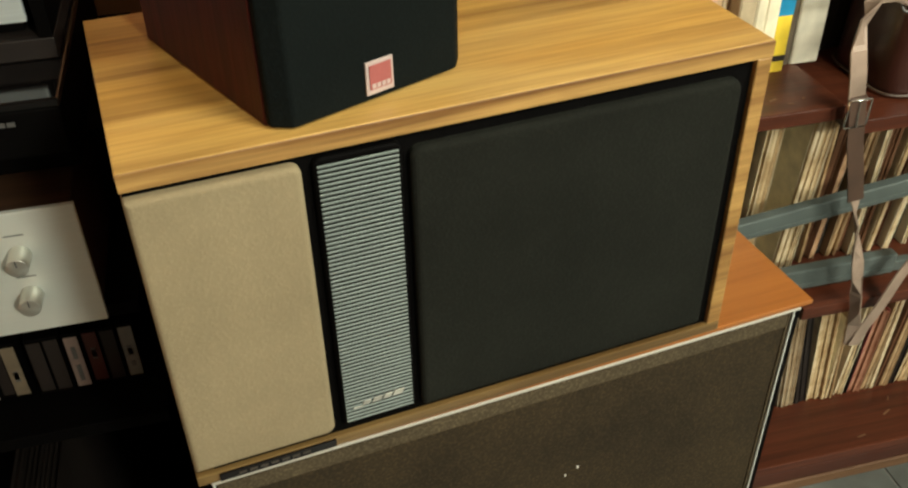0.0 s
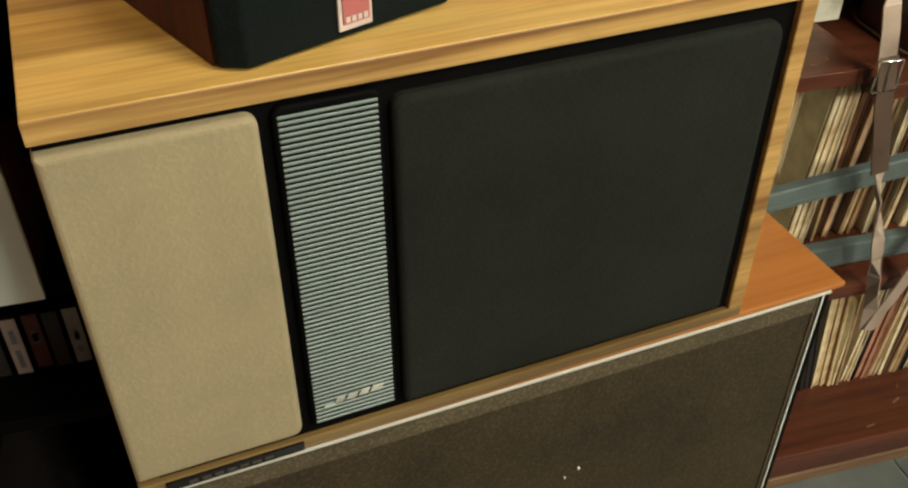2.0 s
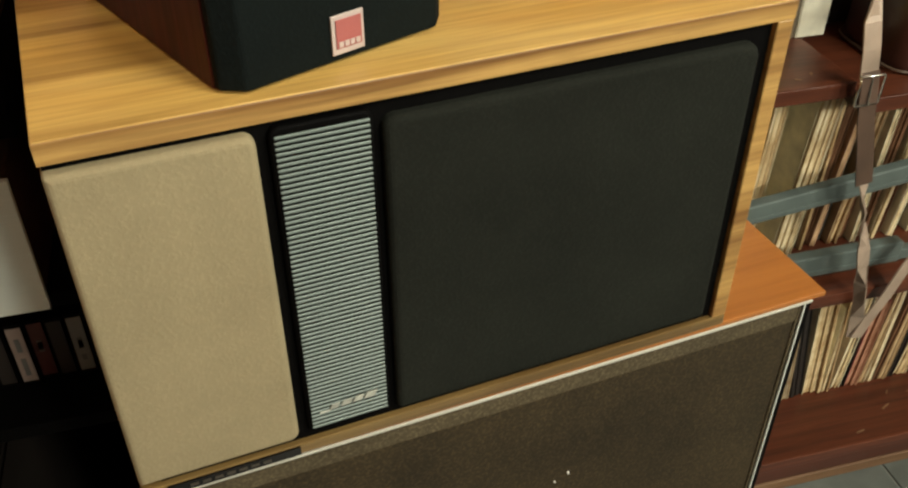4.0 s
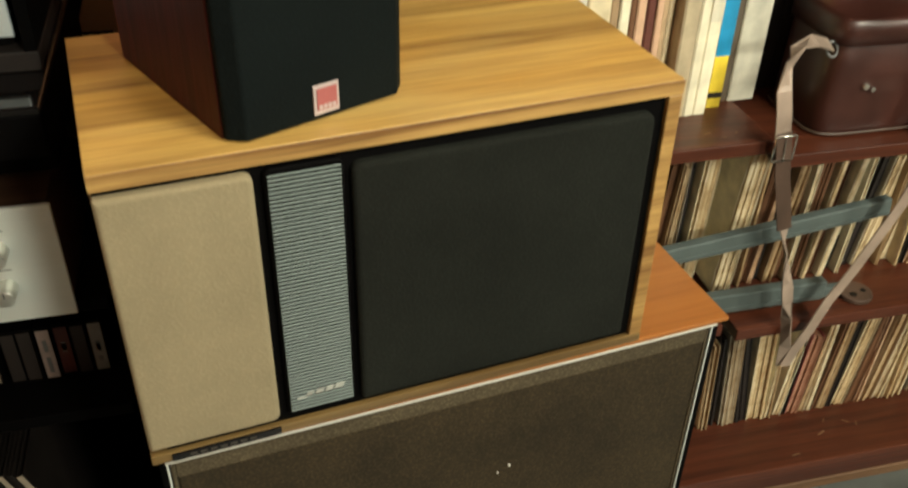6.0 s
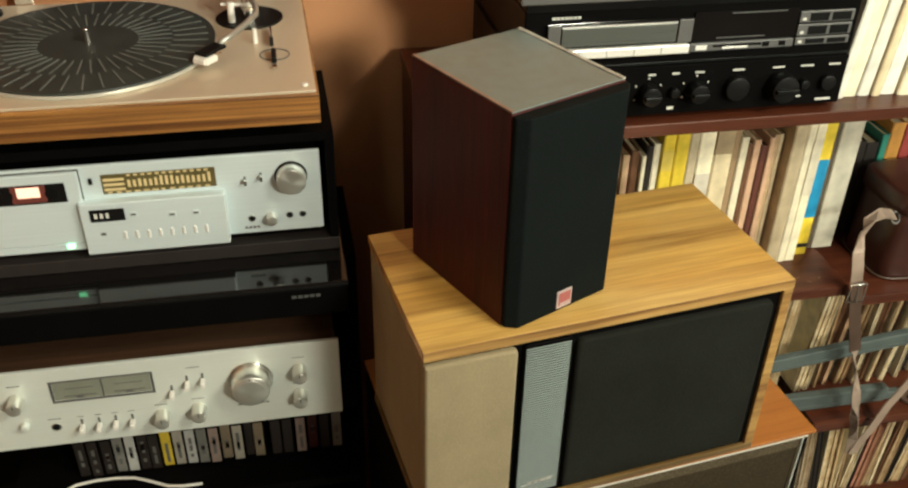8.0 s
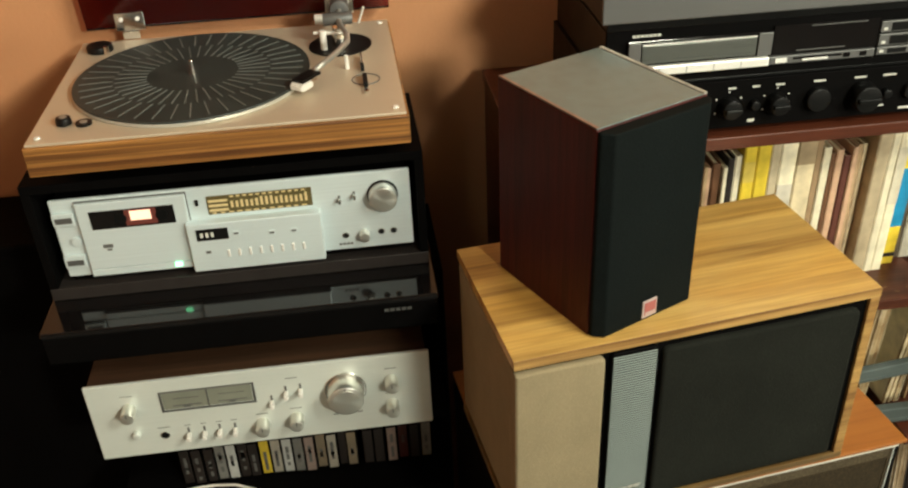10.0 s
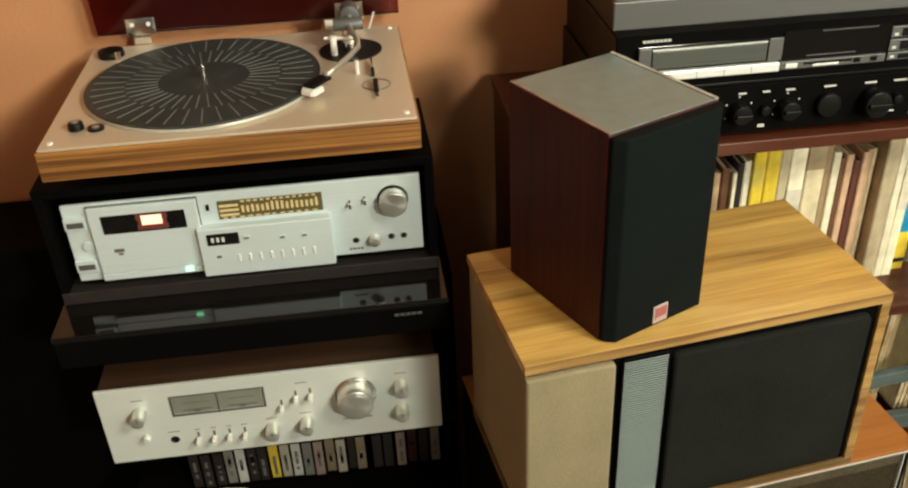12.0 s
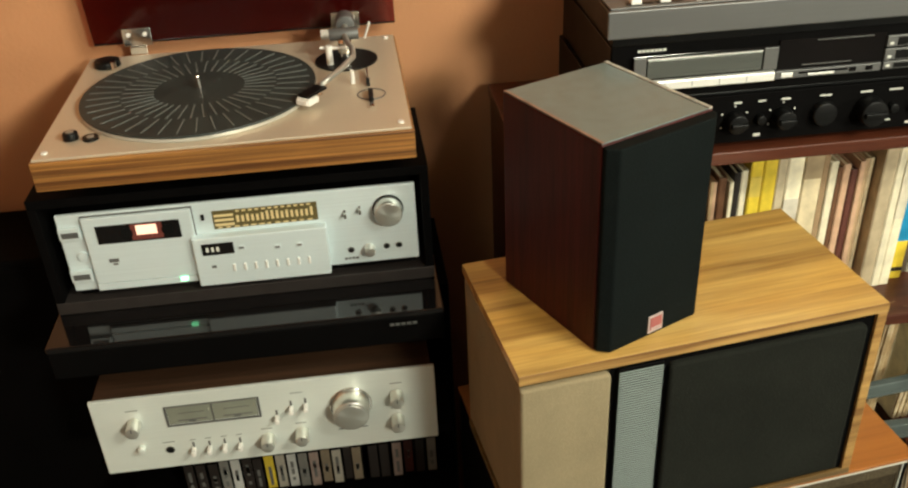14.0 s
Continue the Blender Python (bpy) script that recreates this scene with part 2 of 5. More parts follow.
M = {
    "oak": wood("walnut_veneer", (0.26, 0.130, 0.033), (0.69, 0.460, 0.148), 0, 4.0, 0.4, 0.2, 9.0, (0.62, 0.54, 0.45), (0.29, 0.57), 0.4, ((0.95, 0.84, 0.64), (1.0, 1.0, 1.0))),
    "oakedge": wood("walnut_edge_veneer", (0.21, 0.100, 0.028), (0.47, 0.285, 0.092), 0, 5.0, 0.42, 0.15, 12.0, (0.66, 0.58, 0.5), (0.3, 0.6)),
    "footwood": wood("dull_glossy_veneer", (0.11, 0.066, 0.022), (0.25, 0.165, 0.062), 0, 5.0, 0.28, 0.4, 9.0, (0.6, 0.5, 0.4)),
    "orange": wood("orange_veneer", (0.30, 0.105, 0.020), (0.37, 0.135, 0.027), 0, 4.0, 0.38, 0.2, 8.0, (0.90, 0.86, 0.82), (0.3, 0.7), 0.25),
    "zebrano": wood("plinth_veneer", (0.13, 0.050, 0.014), (0.46, 0.220, 0.060), 0, 4.0, 0.4, 0.2, 62.0, (0.72, 0.62, 0.5), (0.36, 0.60)),
    "mahogany": wood("red_brown_boards", (0.050, 0.0125, 0.006), (0.098, 0.026, 0.0115), 0, 5.0, 0.4, 0.2),
    "rosewood": wood("dark_red_vinyl", (0.029, 0.0040, 0.0035), (0.066, 0.0080, 0.0070), 2, 7.0, 0.5, 0.0),
    "ampwood": wood("brown_vinyl", (0.042, 0.021, 0.0105), (0.082, 0.040, 0.020), 0, 7.0, 0.5, 0.0),
    "cream": cloth("cream_cloth", (0.264, 0.213, 0.128), (0.242, 0.194, 0.116), 6000, 0.9, 0.16, 11.0, False),
    "blackcloth": cloth("black_foam_cloth", (0.0142, 0.0152, 0.0120), (0.0090, 0.0097, 0.0076), 6000, 0.9, 0.3, 9.0, False),
    "browncloth": cloth("brown_grille_cloth", (0.054, 0.0365, 0.0162), (0.0135, 0.0090, 0.0040), 2600, 0.9, 0.5, 9.0, False, 380),
    "browncloth2": cloth("brown_border_cloth", (0.110, 0.084, 0.048), (0.034, 0.025, 0.0125), 2200, 0.9, 0.3, 12.0, False, 380),
    "grillecloth": cloth("teal_black_cloth", (0.0052, 0.0080, 0.0078), (0.0026, 0.0040, 0.0039), 6000, 0.8, 0.25, 9.0, False),
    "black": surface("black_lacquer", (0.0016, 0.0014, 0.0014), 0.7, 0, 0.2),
    "plastic": surface("black_plastic", (0.005, 0.005, 0.005), 0.38, 0, 0.15),
    "gloss": surface("black_acrylic", (0.006, 0.005, 0.005), 0.04, 0, 0.1, 25, 0.0),
    "ledge": surface("dull_brown_black_board", (0.021, 0.017, 0.0155), 0.5, 0, 0.15, 60, 0.03, 900),
    # small speaker's top: the ceiling's grey-green sheen is part of this base colour
    "sheentop": surface("vinyl_top_sheen", (0.098, 0.145, 0.142), 0.34, 0, 0.15, 60, 0.03, 900, 0.3),
    "alu": brushed("brushed_aluminium", (0.69, 0.73, 0.68), 0.42, 0, 0.25),
    "alu2": brushed("silver_panel", (0.70, 0.79, 0.80), 0.42, 0, 0.3),
    "knobmetal": turned("turned_aluminium", (0.74, 0.74, 0.68), 0.30, 0.85),
    "armmetal": brushed("satin_steel", (0.42, 0.41, 0.37), 0.34, 0, 0.6),
    # dark tape window, its reflection painted in as an even grey
    "windowsheen": brushed("window_reflection_tone", (0.16, 0.17, 0.155), 0.28, 0, 0.6),
    "slat": brushed("louvre_aluminium", (0.145, 0.175, 0.164), 0.42, 0, 0.2),
    "champagne": brushed("champagne_plate", (0.68, 0.595, 0.455), 0.42, 0, 0.45),
    "chrome": surface("chrome", (0.8, 0.78, 0.74), 0.15, 1.0, 0.05, 40, 0.0),
    "trim": brushed("aluminium_trim", (0.88, 0.87, 0.82), 0.3, 0, 0.3),
    "dulltrim": brushed("dull_aluminium_trim", (0.56, 0.54, 0.48), 0.3, 0, 0.3),
    "wornedge": surface("worn_pale_edge", (0.34, 0.34, 0.30), 0.5, 0, 0.4, 60),
    "palevinyl": surface("worn_pinkish_vinyl", (0.20, 0.115, 0.085), 0.45, 0, 0.35, 60),
    "white": surface("white_plastic", (0.75, 0.73, 0.68), 0.4, 0, 0.05),
    "rubber": surface("dark_rubber", (0.008, 0.008, 0.0085), 0.6, 0, 0.2),
    "mat": surface("grey_green_rubber_mat", (0.026, 0.034, 0.032), 0.5, 0, 0.2),
    "matline": surface("grey_print", (0.145, 0.158, 0.148), 0.5, 0, 0.1),
    "wall": surface("orange_tan_plaster", (0.52, 0.242, 0.110), 0.75, 0, 0.07, 4, 0.06, 160),
    "roomwall": surface("cream_plaster", (0.13, 0.11, 0.085), 0.8, 0, 0.05, 4, 0.05, 160),
    "ceiling": surface("white_ceiling", (0.42, 0.40, 0.36), 0.85, 0, 0.04, 5, 0.03, 200),
    "floor": surface("grey_tile", (0.085, 0.092, 0.084), 0.4, 0, 0.25, 18, 0.03, 220, 0, 0.06),
    "grout": surface("pale_grout", (0.16, 0.16, 0.145), 0.9, 0, 0.15),
    "leather": surface("brown_leather", (0.036, 0.011, 0.0075), 0.36, 0, 0.3, 22, 0.06, 500, 0.15),
    "strap": surface("worn_strap_leather", (0.27, 0.20, 0.155), 0.5, 0, 0.3, 18, 0.05, 500),
    "darkstrap": surface("dark_strap_leather", (0.07, 0.04, 0.027), 0.5, 0, 0.3, 18, 0.05, 500),
    "greybar": surface("grey_green_enamel", (0.085, 0.105, 0.10), 0.45, 0.1, 0.2, 20, 0.03, 300),
    "pages": surface("yellowed_pages", (0.52, 0.42, 0.26), 0.9, 0, 0.15, 60, 0.05, 900, 0, 0.15),
    "badge": surface("red_badge", (0.30, 0.085, 0.08), 0.4, 0, 0.1),
    "badgeplate": surface("pale_badge_rim", (0.46, 0.37, 0.35), 0.4, 0.2, 0.1),
    "meter": glowing("lit_meter_scale", (0.95, 0.70, 0.28), 0.75),
    "meterback": surface("olive_meter_back", (0.10, 0.078, 0.025), 0.4, 0, 0.1),
    "orangelamp": glowing("lit_cassette_window", (1.0, 0.10, 0.03), 0.13),
    "warmlamp": glowing("warm_tape_lamp", (1.0, 0.60, 0.40), 2.0),
    "whitelamp": glowing("white_lamp", (0.25, 1.0, 0.45), 6.0),
    "lid": smoked("smoked_red_acrylic", (0.54, 0.29, 0.32), 0.08),
    "greymetal": brushed("grey_metal", (0.125, 0.125, 0.122), 0.42, 0, 0.4),
    "meterface": surface("grey_meter_card", (0.21, 0.22, 0.175), 0.4, 0, 0.1),
    "darkmetal": brushed("dark_grey_metal", (0.15, 0.15, 0.145), 0.4, 0, 0.5),
    "faintprint": surface("faint_brown_ink", (0.035, 0.028, 0.022), 0.5, 0, 0.1),
    "worn": wood("worn_bare_wood", (0.10, 0.05, 0.025), (0.22, 0.12, 0.06), 0, 5.0, 0.6, 0.0),
    "print": surface("grey_ink", (0.10, 0.10, 0.095), 0.6, 0, 0.1),
    "paleprint": surface("pale_ink", (0.55, 0.55, 0.5), 0.5, 0, 0.1),
}

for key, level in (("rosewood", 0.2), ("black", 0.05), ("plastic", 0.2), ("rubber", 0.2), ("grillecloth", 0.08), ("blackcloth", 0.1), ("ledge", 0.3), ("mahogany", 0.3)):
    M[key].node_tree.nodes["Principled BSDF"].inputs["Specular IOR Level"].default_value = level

# ---- builders ----


def B(bm, x0, x1, y0, y1, z0, z1, bevel=0.0, seg=2):
    """Adds a box, with rounded edges where bevel is given."""
    made = bmesh.ops.create_cube(bm, size=1.0, matrix=Matrix.LocRotScale(((x0 + x1) / 2, (y0 + y1) / 2, (z0 + z1) / 2), None, (x1 - x0, y1 - y0, z1 - z0)))
    if bevel:
        edges = {e for v in made["verts"] for e in v.link_edges}
        bmesh.ops.bevel(bm, geom=list(edges), offset=bevel, segments=seg, affect="EDGES", profile=0.5)
    return bm


def C(bm, centre, r0, r1, length, axis="z", n=32, bevel=0.0):
    """Adds a cylinder or cone that begins at centre and runs along axis."""
    turn = {"z": pose(0, 0, 0), "-y": pose(0, 0, 0, 90), "y": pose(0, 0, 0, -90), "x": pose(0, 0, 0, 0, 90)}[axis]
    made = bmesh.ops.create_cone(bm, cap_ends=True, segments=n, radius1=r0, radius2=r1, depth=length, matrix=Matrix.Translation(centre) @ turn @ Matrix.Translation((0, 0, length / 2)))
    if bevel:
        rims = {e for v in made["verts"] for e in v.link_edges if len({f for f in e.link_faces if len(f.verts) > 4}) == 1}
        bmesh.ops.bevel(bm, geom=list(rims), offset=bevel, segments=2, affect="EDGES", profile=0.5)
    return bm


def nb():
    return bmesh.new()


def part(name, bm, material, parent=None, label="", smooth=False):
    me = bpy.data.meshes.new(name)
    bm.to_mesh(me)
    bm.free()
    me.materials.append(M[material] if isinstance(material, str) else material)
    for f in me.polygons:
        f.use_smooth = smooth
    ob = new(name, me)
    if parent:
        ob.parent = parent
    return tagged(ob, label)


def pad(x0, x1, z0, z1, y0, y1, radii, soft):
    """A cloth-covered panel facing -y: corner radii (low left, low right, high right, high left) and a rolled front edge."""
    bm = bmesh.new()

    def ring(o, y):
        out = []
        for (cx, cz, sx, sz, a0), r in zip(((x0, z0, 1, 1, 180), (x1, z0, -1, 1, 270), (x1, z1, -1, -1, 0), (x0, z1, 1, -1, 90)), radii):
            q = max(r - o, 0.0004)
            for k in range(7):
                a = math.radians(a0 + 15 * k)
                out.append(bm.verts.new((cx + sx * (o + q) + q * math.cos(a), y, cz + sz * (o + q) + q * math.sin(a))))
        return out

    rings = [ring(0, y1)] + [ring(soft * (1 - math.cos(math.radians(a))), y0 + soft * (1 - math.sin(math.radians(a)))) for a in (0, 22, 45, 67, 90)]
    for r, t in zip(rings, rings[1:]):
        for k in range(28):
            bm.faces.new((r[k], r[(k + 1) % 28], t[(k + 1) % 28], t[k]))
    bm.faces.new(rings[0][::-1]), bm.faces.new(rings[-1])
    bmesh.ops.recalc_face_normals(bm, faces=bm.faces)
    return bm


def thing(name, m, label, category, group="", kind=""):
    ob = new(name)
    ob.empty_display_size = 0.05
    ob.matrix_world = m
    return tagged(ob, label, category, group, kind)


def box_part(name, parent, material, x0, x1, y0, y1, z0, z1, bevel=0.0, label="", seg=2):
    return part(name, B(nb(), x0, x1, y0, y1, z0, z1, bevel, seg), material, parent, label)


def repeat(ob, x, y, z):
    """Another part on the same mesh, elsewhere under the same parent."""
    o = ob.copy()
    scene.collection.objects.link(o)
    o.location = (x, y, z)
    return o


def structure(name, bm, material, label, category):
    return tagged(part(name, bm, material, None, label), "", category, "", "structure")


def ribbon(points, width, thick, side):
    """A flat strap along points; side gives the direction of its width at each point."""
    bm = bmesh.new()
    rings = []
    for i, q in enumerate(points):
        q = Vector(q)
        a, b = Vector(points[max(0, i - 1)]), Vector(points[min(len(points) - 1, i + 1)])
        t = (b - a).normalized()
        w = Vector(side[i] if isinstance(side, list) else side)
        w = (w - t * w.dot(t)).normalized()
        d = t.cross(w)
        rings.append([bm.verts.new(q + w * sx * width / 2 + d * sy * thick / 2) for sx, sy in ((-1, -1), (1, -1), (1, 1), (-1, 1))])
    for r, s in zip(rings, rings[1:]):
        for k in range(4):
            bm.faces.new((r[k], r[(k + 1) % 4], s[(k + 1) % 4], s[k]))
    bm.faces.new(rings[0]), bm.faces.new(rings[-1][::-1])
    bmesh.ops.recalc_face_normals(bm, faces=bm.faces)
    return bm


def tube(points, radius, n=10):
    bm = bmesh.new()
    rings = []
    up = Vector((0.1, 0.2, 1)).normalized()
    for i, q in enumerate(points):
        a, b = Vector(points[max(0, i - 1)]), Vector(points[min(len(points) - 1, i + 1)])
        t = (b - a).normalized()
        u = t.cross(up if abs(t.dot(up)) < 0.95 else Vector((1, 0, 0))).normalized()
        w = t.cross(u)
        rings.append([bm.verts.new(Vector(q) + radius * (u * math.cos(2 * math.pi * k / n) + w * math.sin(2 * math.pi * k / n))) for k in range(n)])
    for r, s in zip(rings, rings[1:]):
        for k in range(n):
            bm.faces.new((r[k], r[(k + 1) % n], s[(k + 1) % n], s[k]))
    bm.faces.new(rings[0]), bm.faces.new(rings[-1][::-1])
    bmesh.ops.recalc_face_normals(bm, faces=bm.faces)
    return bm


# ---- room ----
X0, X1, Y0, Y1, TOP = -1.7, 2.4, -3.2, 0.63, 2.5
structure("wall_north", B(nb(), X0 - 0.1, X1 + 0.1, Y1, Y1 + 0.1, 0, TOP), "wall", "orange-tan plastered wall behind the stereo stack and bookcase", "wall")
structure("wall_south", B(nb(), X0 - 0.1, X1 + 0.1, Y0 - 0.1, Y0, 0, TOP), "roomwall", "plain cream plastered wall closing the room", "wall")
# out of view; kept orange so its bounce reddens the shaded sides
structure("wall_west", B(nb(), X0 - 0.1, X0, Y0, Y1, 0, TOP), "wall", "unseen orange-tan side wall that bounces red light into the shade", "wall")
structure("wall_east", B(nb(), X1, X1 + 0.1, Y0, Y1, 0, TOP), "roomwall", "plain cream plastered side wall of the room", "wall")
structure("ceiling", B(nb(), X0 - 0.1, X1 + 0.1, Y0 - 0.1, Y1 + 0.1, TOP, TOP + 0.1), "ceiling", "plain white painted ceiling above the room", "ceiling")
floor = structure("floor", B(nb(), X0 - 0.1, X1 + 0.1, Y0 - 0.1, Y1 + 0.1, -0.1, -0.003), "grout", "grey-green tiled floor with pale joints", "floor")

# ---- bookcase ----


def bookcase():
    t = thing("bookcase", pose(0, 0, 0), "red-brown wooden bookcase with worn shelves, full of books and papers", "bookcase")
    box_part("side_panel", t, "mahogany", 0.065, 0.083, 0.312, 0.60, 0.0, 0.954, 0.0012)
    box_part("rear_post", t, "mahogany", 0.704, 0.722, 0.582, 0.5998, 0.0735, 0.9535, 0.0012)
    box_part("side_panel", t, "mahogany", 1.64, 1.66, 0.30, 0.60, 0.0, 0.954, 0.0012)
    box_part("back_panel", t, "mahogany", 0.083, 1.64, 0.600, 0.608, 0.0, 0.954)
    box_part("top_shelf", t, "mahogany", 0.062, 1.66, 0.296, 0.60, 0.954, 0.972, 0.0015)
    box_part("shelf", t, "mahogany", 0.083, 0.712, 0.303, 0.60, 0.650, 0.668, 0.0015, "red-brown shelf with a chipped front edge")
    box_part("shelf", t, "mahogany", 0.723, 1.64, 0.295, 0.60, 0.632, 0.650, 0.0015)
    box_part("shelf", t, "mahogany", 0.083, 0.703, 0.303, 0.60, 0.366, 0.385, 0.0015)
    box_part("shelf", t, "mahogany", 0.723, 1.64, 0.297, 0.60, 0.358, 0.377, 0.0015)
    box_part("bottom_board", t, "mahogany", 0.083, 1.64, 0.292, 0.60, 0.055, 0.073, 0.0015)
    box_part("plinth", t, "mahogany", 0.083, 1.64, 0.300, 0.318, 0.0195, 0.054, 0.001)
    box_part("plinth_edge", t, "worn", 0.083, 1.64, 0.297, 0.318, 0.0, 0.019, 0.002, "worn bare wooden lower edge")
    for x, y, z, w, a in ((0.965, 0.345, 0.0731, 0.016, 25), (1.02, 0.36, 0.0731, 0.012, -40), (1.035, 0.352, 0.0731, 0.008, 70), (0.90, 0.312, 0.0731, 0.014, 8), (0.985, 0.37, 0.0731, 0.009, 50), (0.64, 0.335, 0.6681, 0.010, 15), (0.655, 0.322, 0.6681, 0.007, -20), (0.675, 0.33, 0.6681, 0.006, 60)):
        bm = B(nb(), -w / 2, w / 2, -0.0012, 0.0012, 0, 0.0004)
        bmesh.ops.transform(bm, matrix=pose(x, y, z, 0, 0, a), verts=bm.verts)
        part("scratch", bm, "worn", t, "pale scratch in the varnish")
    return t


bookcase()

# ---- big loudspeaker ----
WIDE = pose(0, 0, 0.617, 0, 0, 7.5)


def big_speaker():
    t = thing("floor_loudspeaker", pose(0, 0, 0, 0, 0, 7.5) @ pose(0, 0.0135, 0, 0, 0, -0.5), "large floor loudspeaker with brown grille and orange veneer top", "loudspeaker")
    bm = nb()
    B(bm, 0.004, 0.018, 0.0, 0.30, 0.0, 0.6118, 0.001)
    B(bm, 0.531, 0.544, 0.0, 0.30, 0.0, 0.6118, 0.001)
    B(bm, 0.018, 0.531, 0.286, 0.30, 0.0, 0.6118)
    B(bm, 0.018, 0.531, 0.0, 0.286, 0.0, 0.018)
    B(bm, 0.018, 0.531, 0.012, 0.024, 0.018, 0.6118)
    part("cabinet", bm, "black", t)
    box_part("top_board", t, "orange", 0.003, 0.547, -0.0085, 0.302, 0.612, 0.617, 0.001, "orange-brown veneered top board")
    box_part("grille", t, "browncloth", 0.0165, 0.5285, -0.002, 0.010, 0.030, 0.586, 0.002)
    bm = nb()
    B(bm, 0.0125, 0.0162, -0.0032, 0.010, 0.022, 0.606, 0.001)
    B(bm, 0.528, 0.531, -0.0032, 0.010, 0.022, 0.606, 0.001)
    B(bm, 0.0163, 0.528, -0.0032, 0.010, 0.5855, 0.606, 0.001)
    B(bm, 0.0163, 0.528, -0.0032, 0.010, 0.022, 0.0305, 0.001)
    part("grille_border", bm, "browncloth2", t, "paler cloth over the grille frame")
    box_part("trim_strip", t, "dulltrim", 0.009, 0.535, -0.0090, -0.0033, 0.6088, 0.6115, 0.0008, "bright aluminium trim strip")
    for x in (0.0105, 0.5325):
        box_part("trim_strip", t, "alu", x - 0.0008, x + 0.0008, -0.0048, -0.0033, 0.015, 0.608, 0.0004)
    for x, z, s in ((0.322, 0.482, 0.0018), (0.310, 0.476, 0.0013)):
        box_part("lint", t, "white", x, x + s, -0.0035, -0.0019, z, z + s * 1.6, 0.0004)
    return t


big_speaker()

# ---- wide loudspeaker on it ----


def wide_speaker():
    t = thing("bookshelf_loudspeaker", WIDE, "wide walnut loudspeaker with cream, louvred metal and black front panels", "loudspeaker")
    W, D, H = 0.445, 0.232, 0.268
    box_part("top_board", t, "oak", 0, W, 0.0012, D, H - 0.0125, H, 0.0008, "walnut-veneered top with streaked grain")
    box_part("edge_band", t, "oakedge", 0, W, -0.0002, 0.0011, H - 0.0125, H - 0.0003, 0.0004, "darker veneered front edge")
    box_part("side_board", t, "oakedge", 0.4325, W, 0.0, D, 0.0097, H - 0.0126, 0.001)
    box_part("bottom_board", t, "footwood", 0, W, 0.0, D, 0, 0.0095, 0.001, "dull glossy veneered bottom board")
    box_part("body", t, "black", 0.014, 0.4324, 0.016, D - 0.004, 0.0097, H - 0.0126)
    box_part("baffle", t, "black", 0.0135, 0.4323, 0.0045, 0.0158, 0.0097, 0.2553)
    box_part("gap_strip", t, "black", 0.0015, 0.0134, 0.004, 0.0150, 0.2508, 0.2553)
    part("front_grille", pad(0.0005, 0.1045, 0.0175, 0.2505, -0.0035, 0.015, (0.002, 0.007, 0.007, 0.002), 0.004), "cream", t, "stained cream cloth panel")
    box_part("side_grille", t, "cream", 0.0005, 0.013, 0.0152, D - 0.006, 0.0195, 0.2515, 0.003, "cream cloth side panel", 3)
    part("woofer_grille", pad(0.1735, 0.4225, 0.0165, 0.2450, -0.003, 0.015, (0.004, 0.005, 0.011, 0.008), 0.005), "blackcloth", t, "black cloth panel with rounded corners")
    lou = part("louvre_panel", pad(0.1115, 0.1685, 0.0195, 0.2515, -0.0008, 0.015, (0.003, 0.003, 0.006, 0.006), 0.002), "black", t, "louvred aluminium panel")
    n, z0, z1 = 66, 0.0225, 0.2485
    pitch = (z1 - z0) / n
    slat = part("slat", B(nb(), 0, 0.0525, 0, 0.0014, 0, pitch * 0.52, 0.0004, 1), "slat", lou)
    slat.location = (0.1138, -0.002, z0)
    for k in range(1, n):
        repeat(slat, 0.1138, -0.002, z0 + pitch * k)
    bm = nb()
    for k, (x, w) in enumerate(((0.127, 0.0055), (0.1345, 0.0065), (0.1425, 0.006), (0.150, 0.0075))):
        B(bm, x, x + w, -0.0032, -0.0021, 0.0372 + 0.0004 * k, 0.0412 + 0.0006 * k, 0.0003)
    B(bm, 0.121, 0.128, -0.0032, -0.0021, 0.0360, 0.0369)
    bmesh.ops.transform(bm, matrix=Matrix(((1, 0, 0.5, -0.0195), (0, 1, 0, 0), (0, 0, 1, 0), (0, 0, 0, 1))), verts=bm.verts)
    part("maker_mark", bm, "wornedge", lou, "small slanted silver mark")
    plate = box_part("name_plate", t, "gloss", 0.016, 0.104, -0.0016, -0.0001, 0.001, 0.0085, 0.0004, "glossy black plate with faint print")
    bm = nb()
    for k in range(7):
        B(bm, 0.030 + 0.008 * k, 0.0355 + 0.008 * k, -0.0022, -0.0017, 0.0035, 0.006)
    part("print", bm, "faintprint", plate)
    return t


wide_speaker()

# ---- small loudspeaker ----


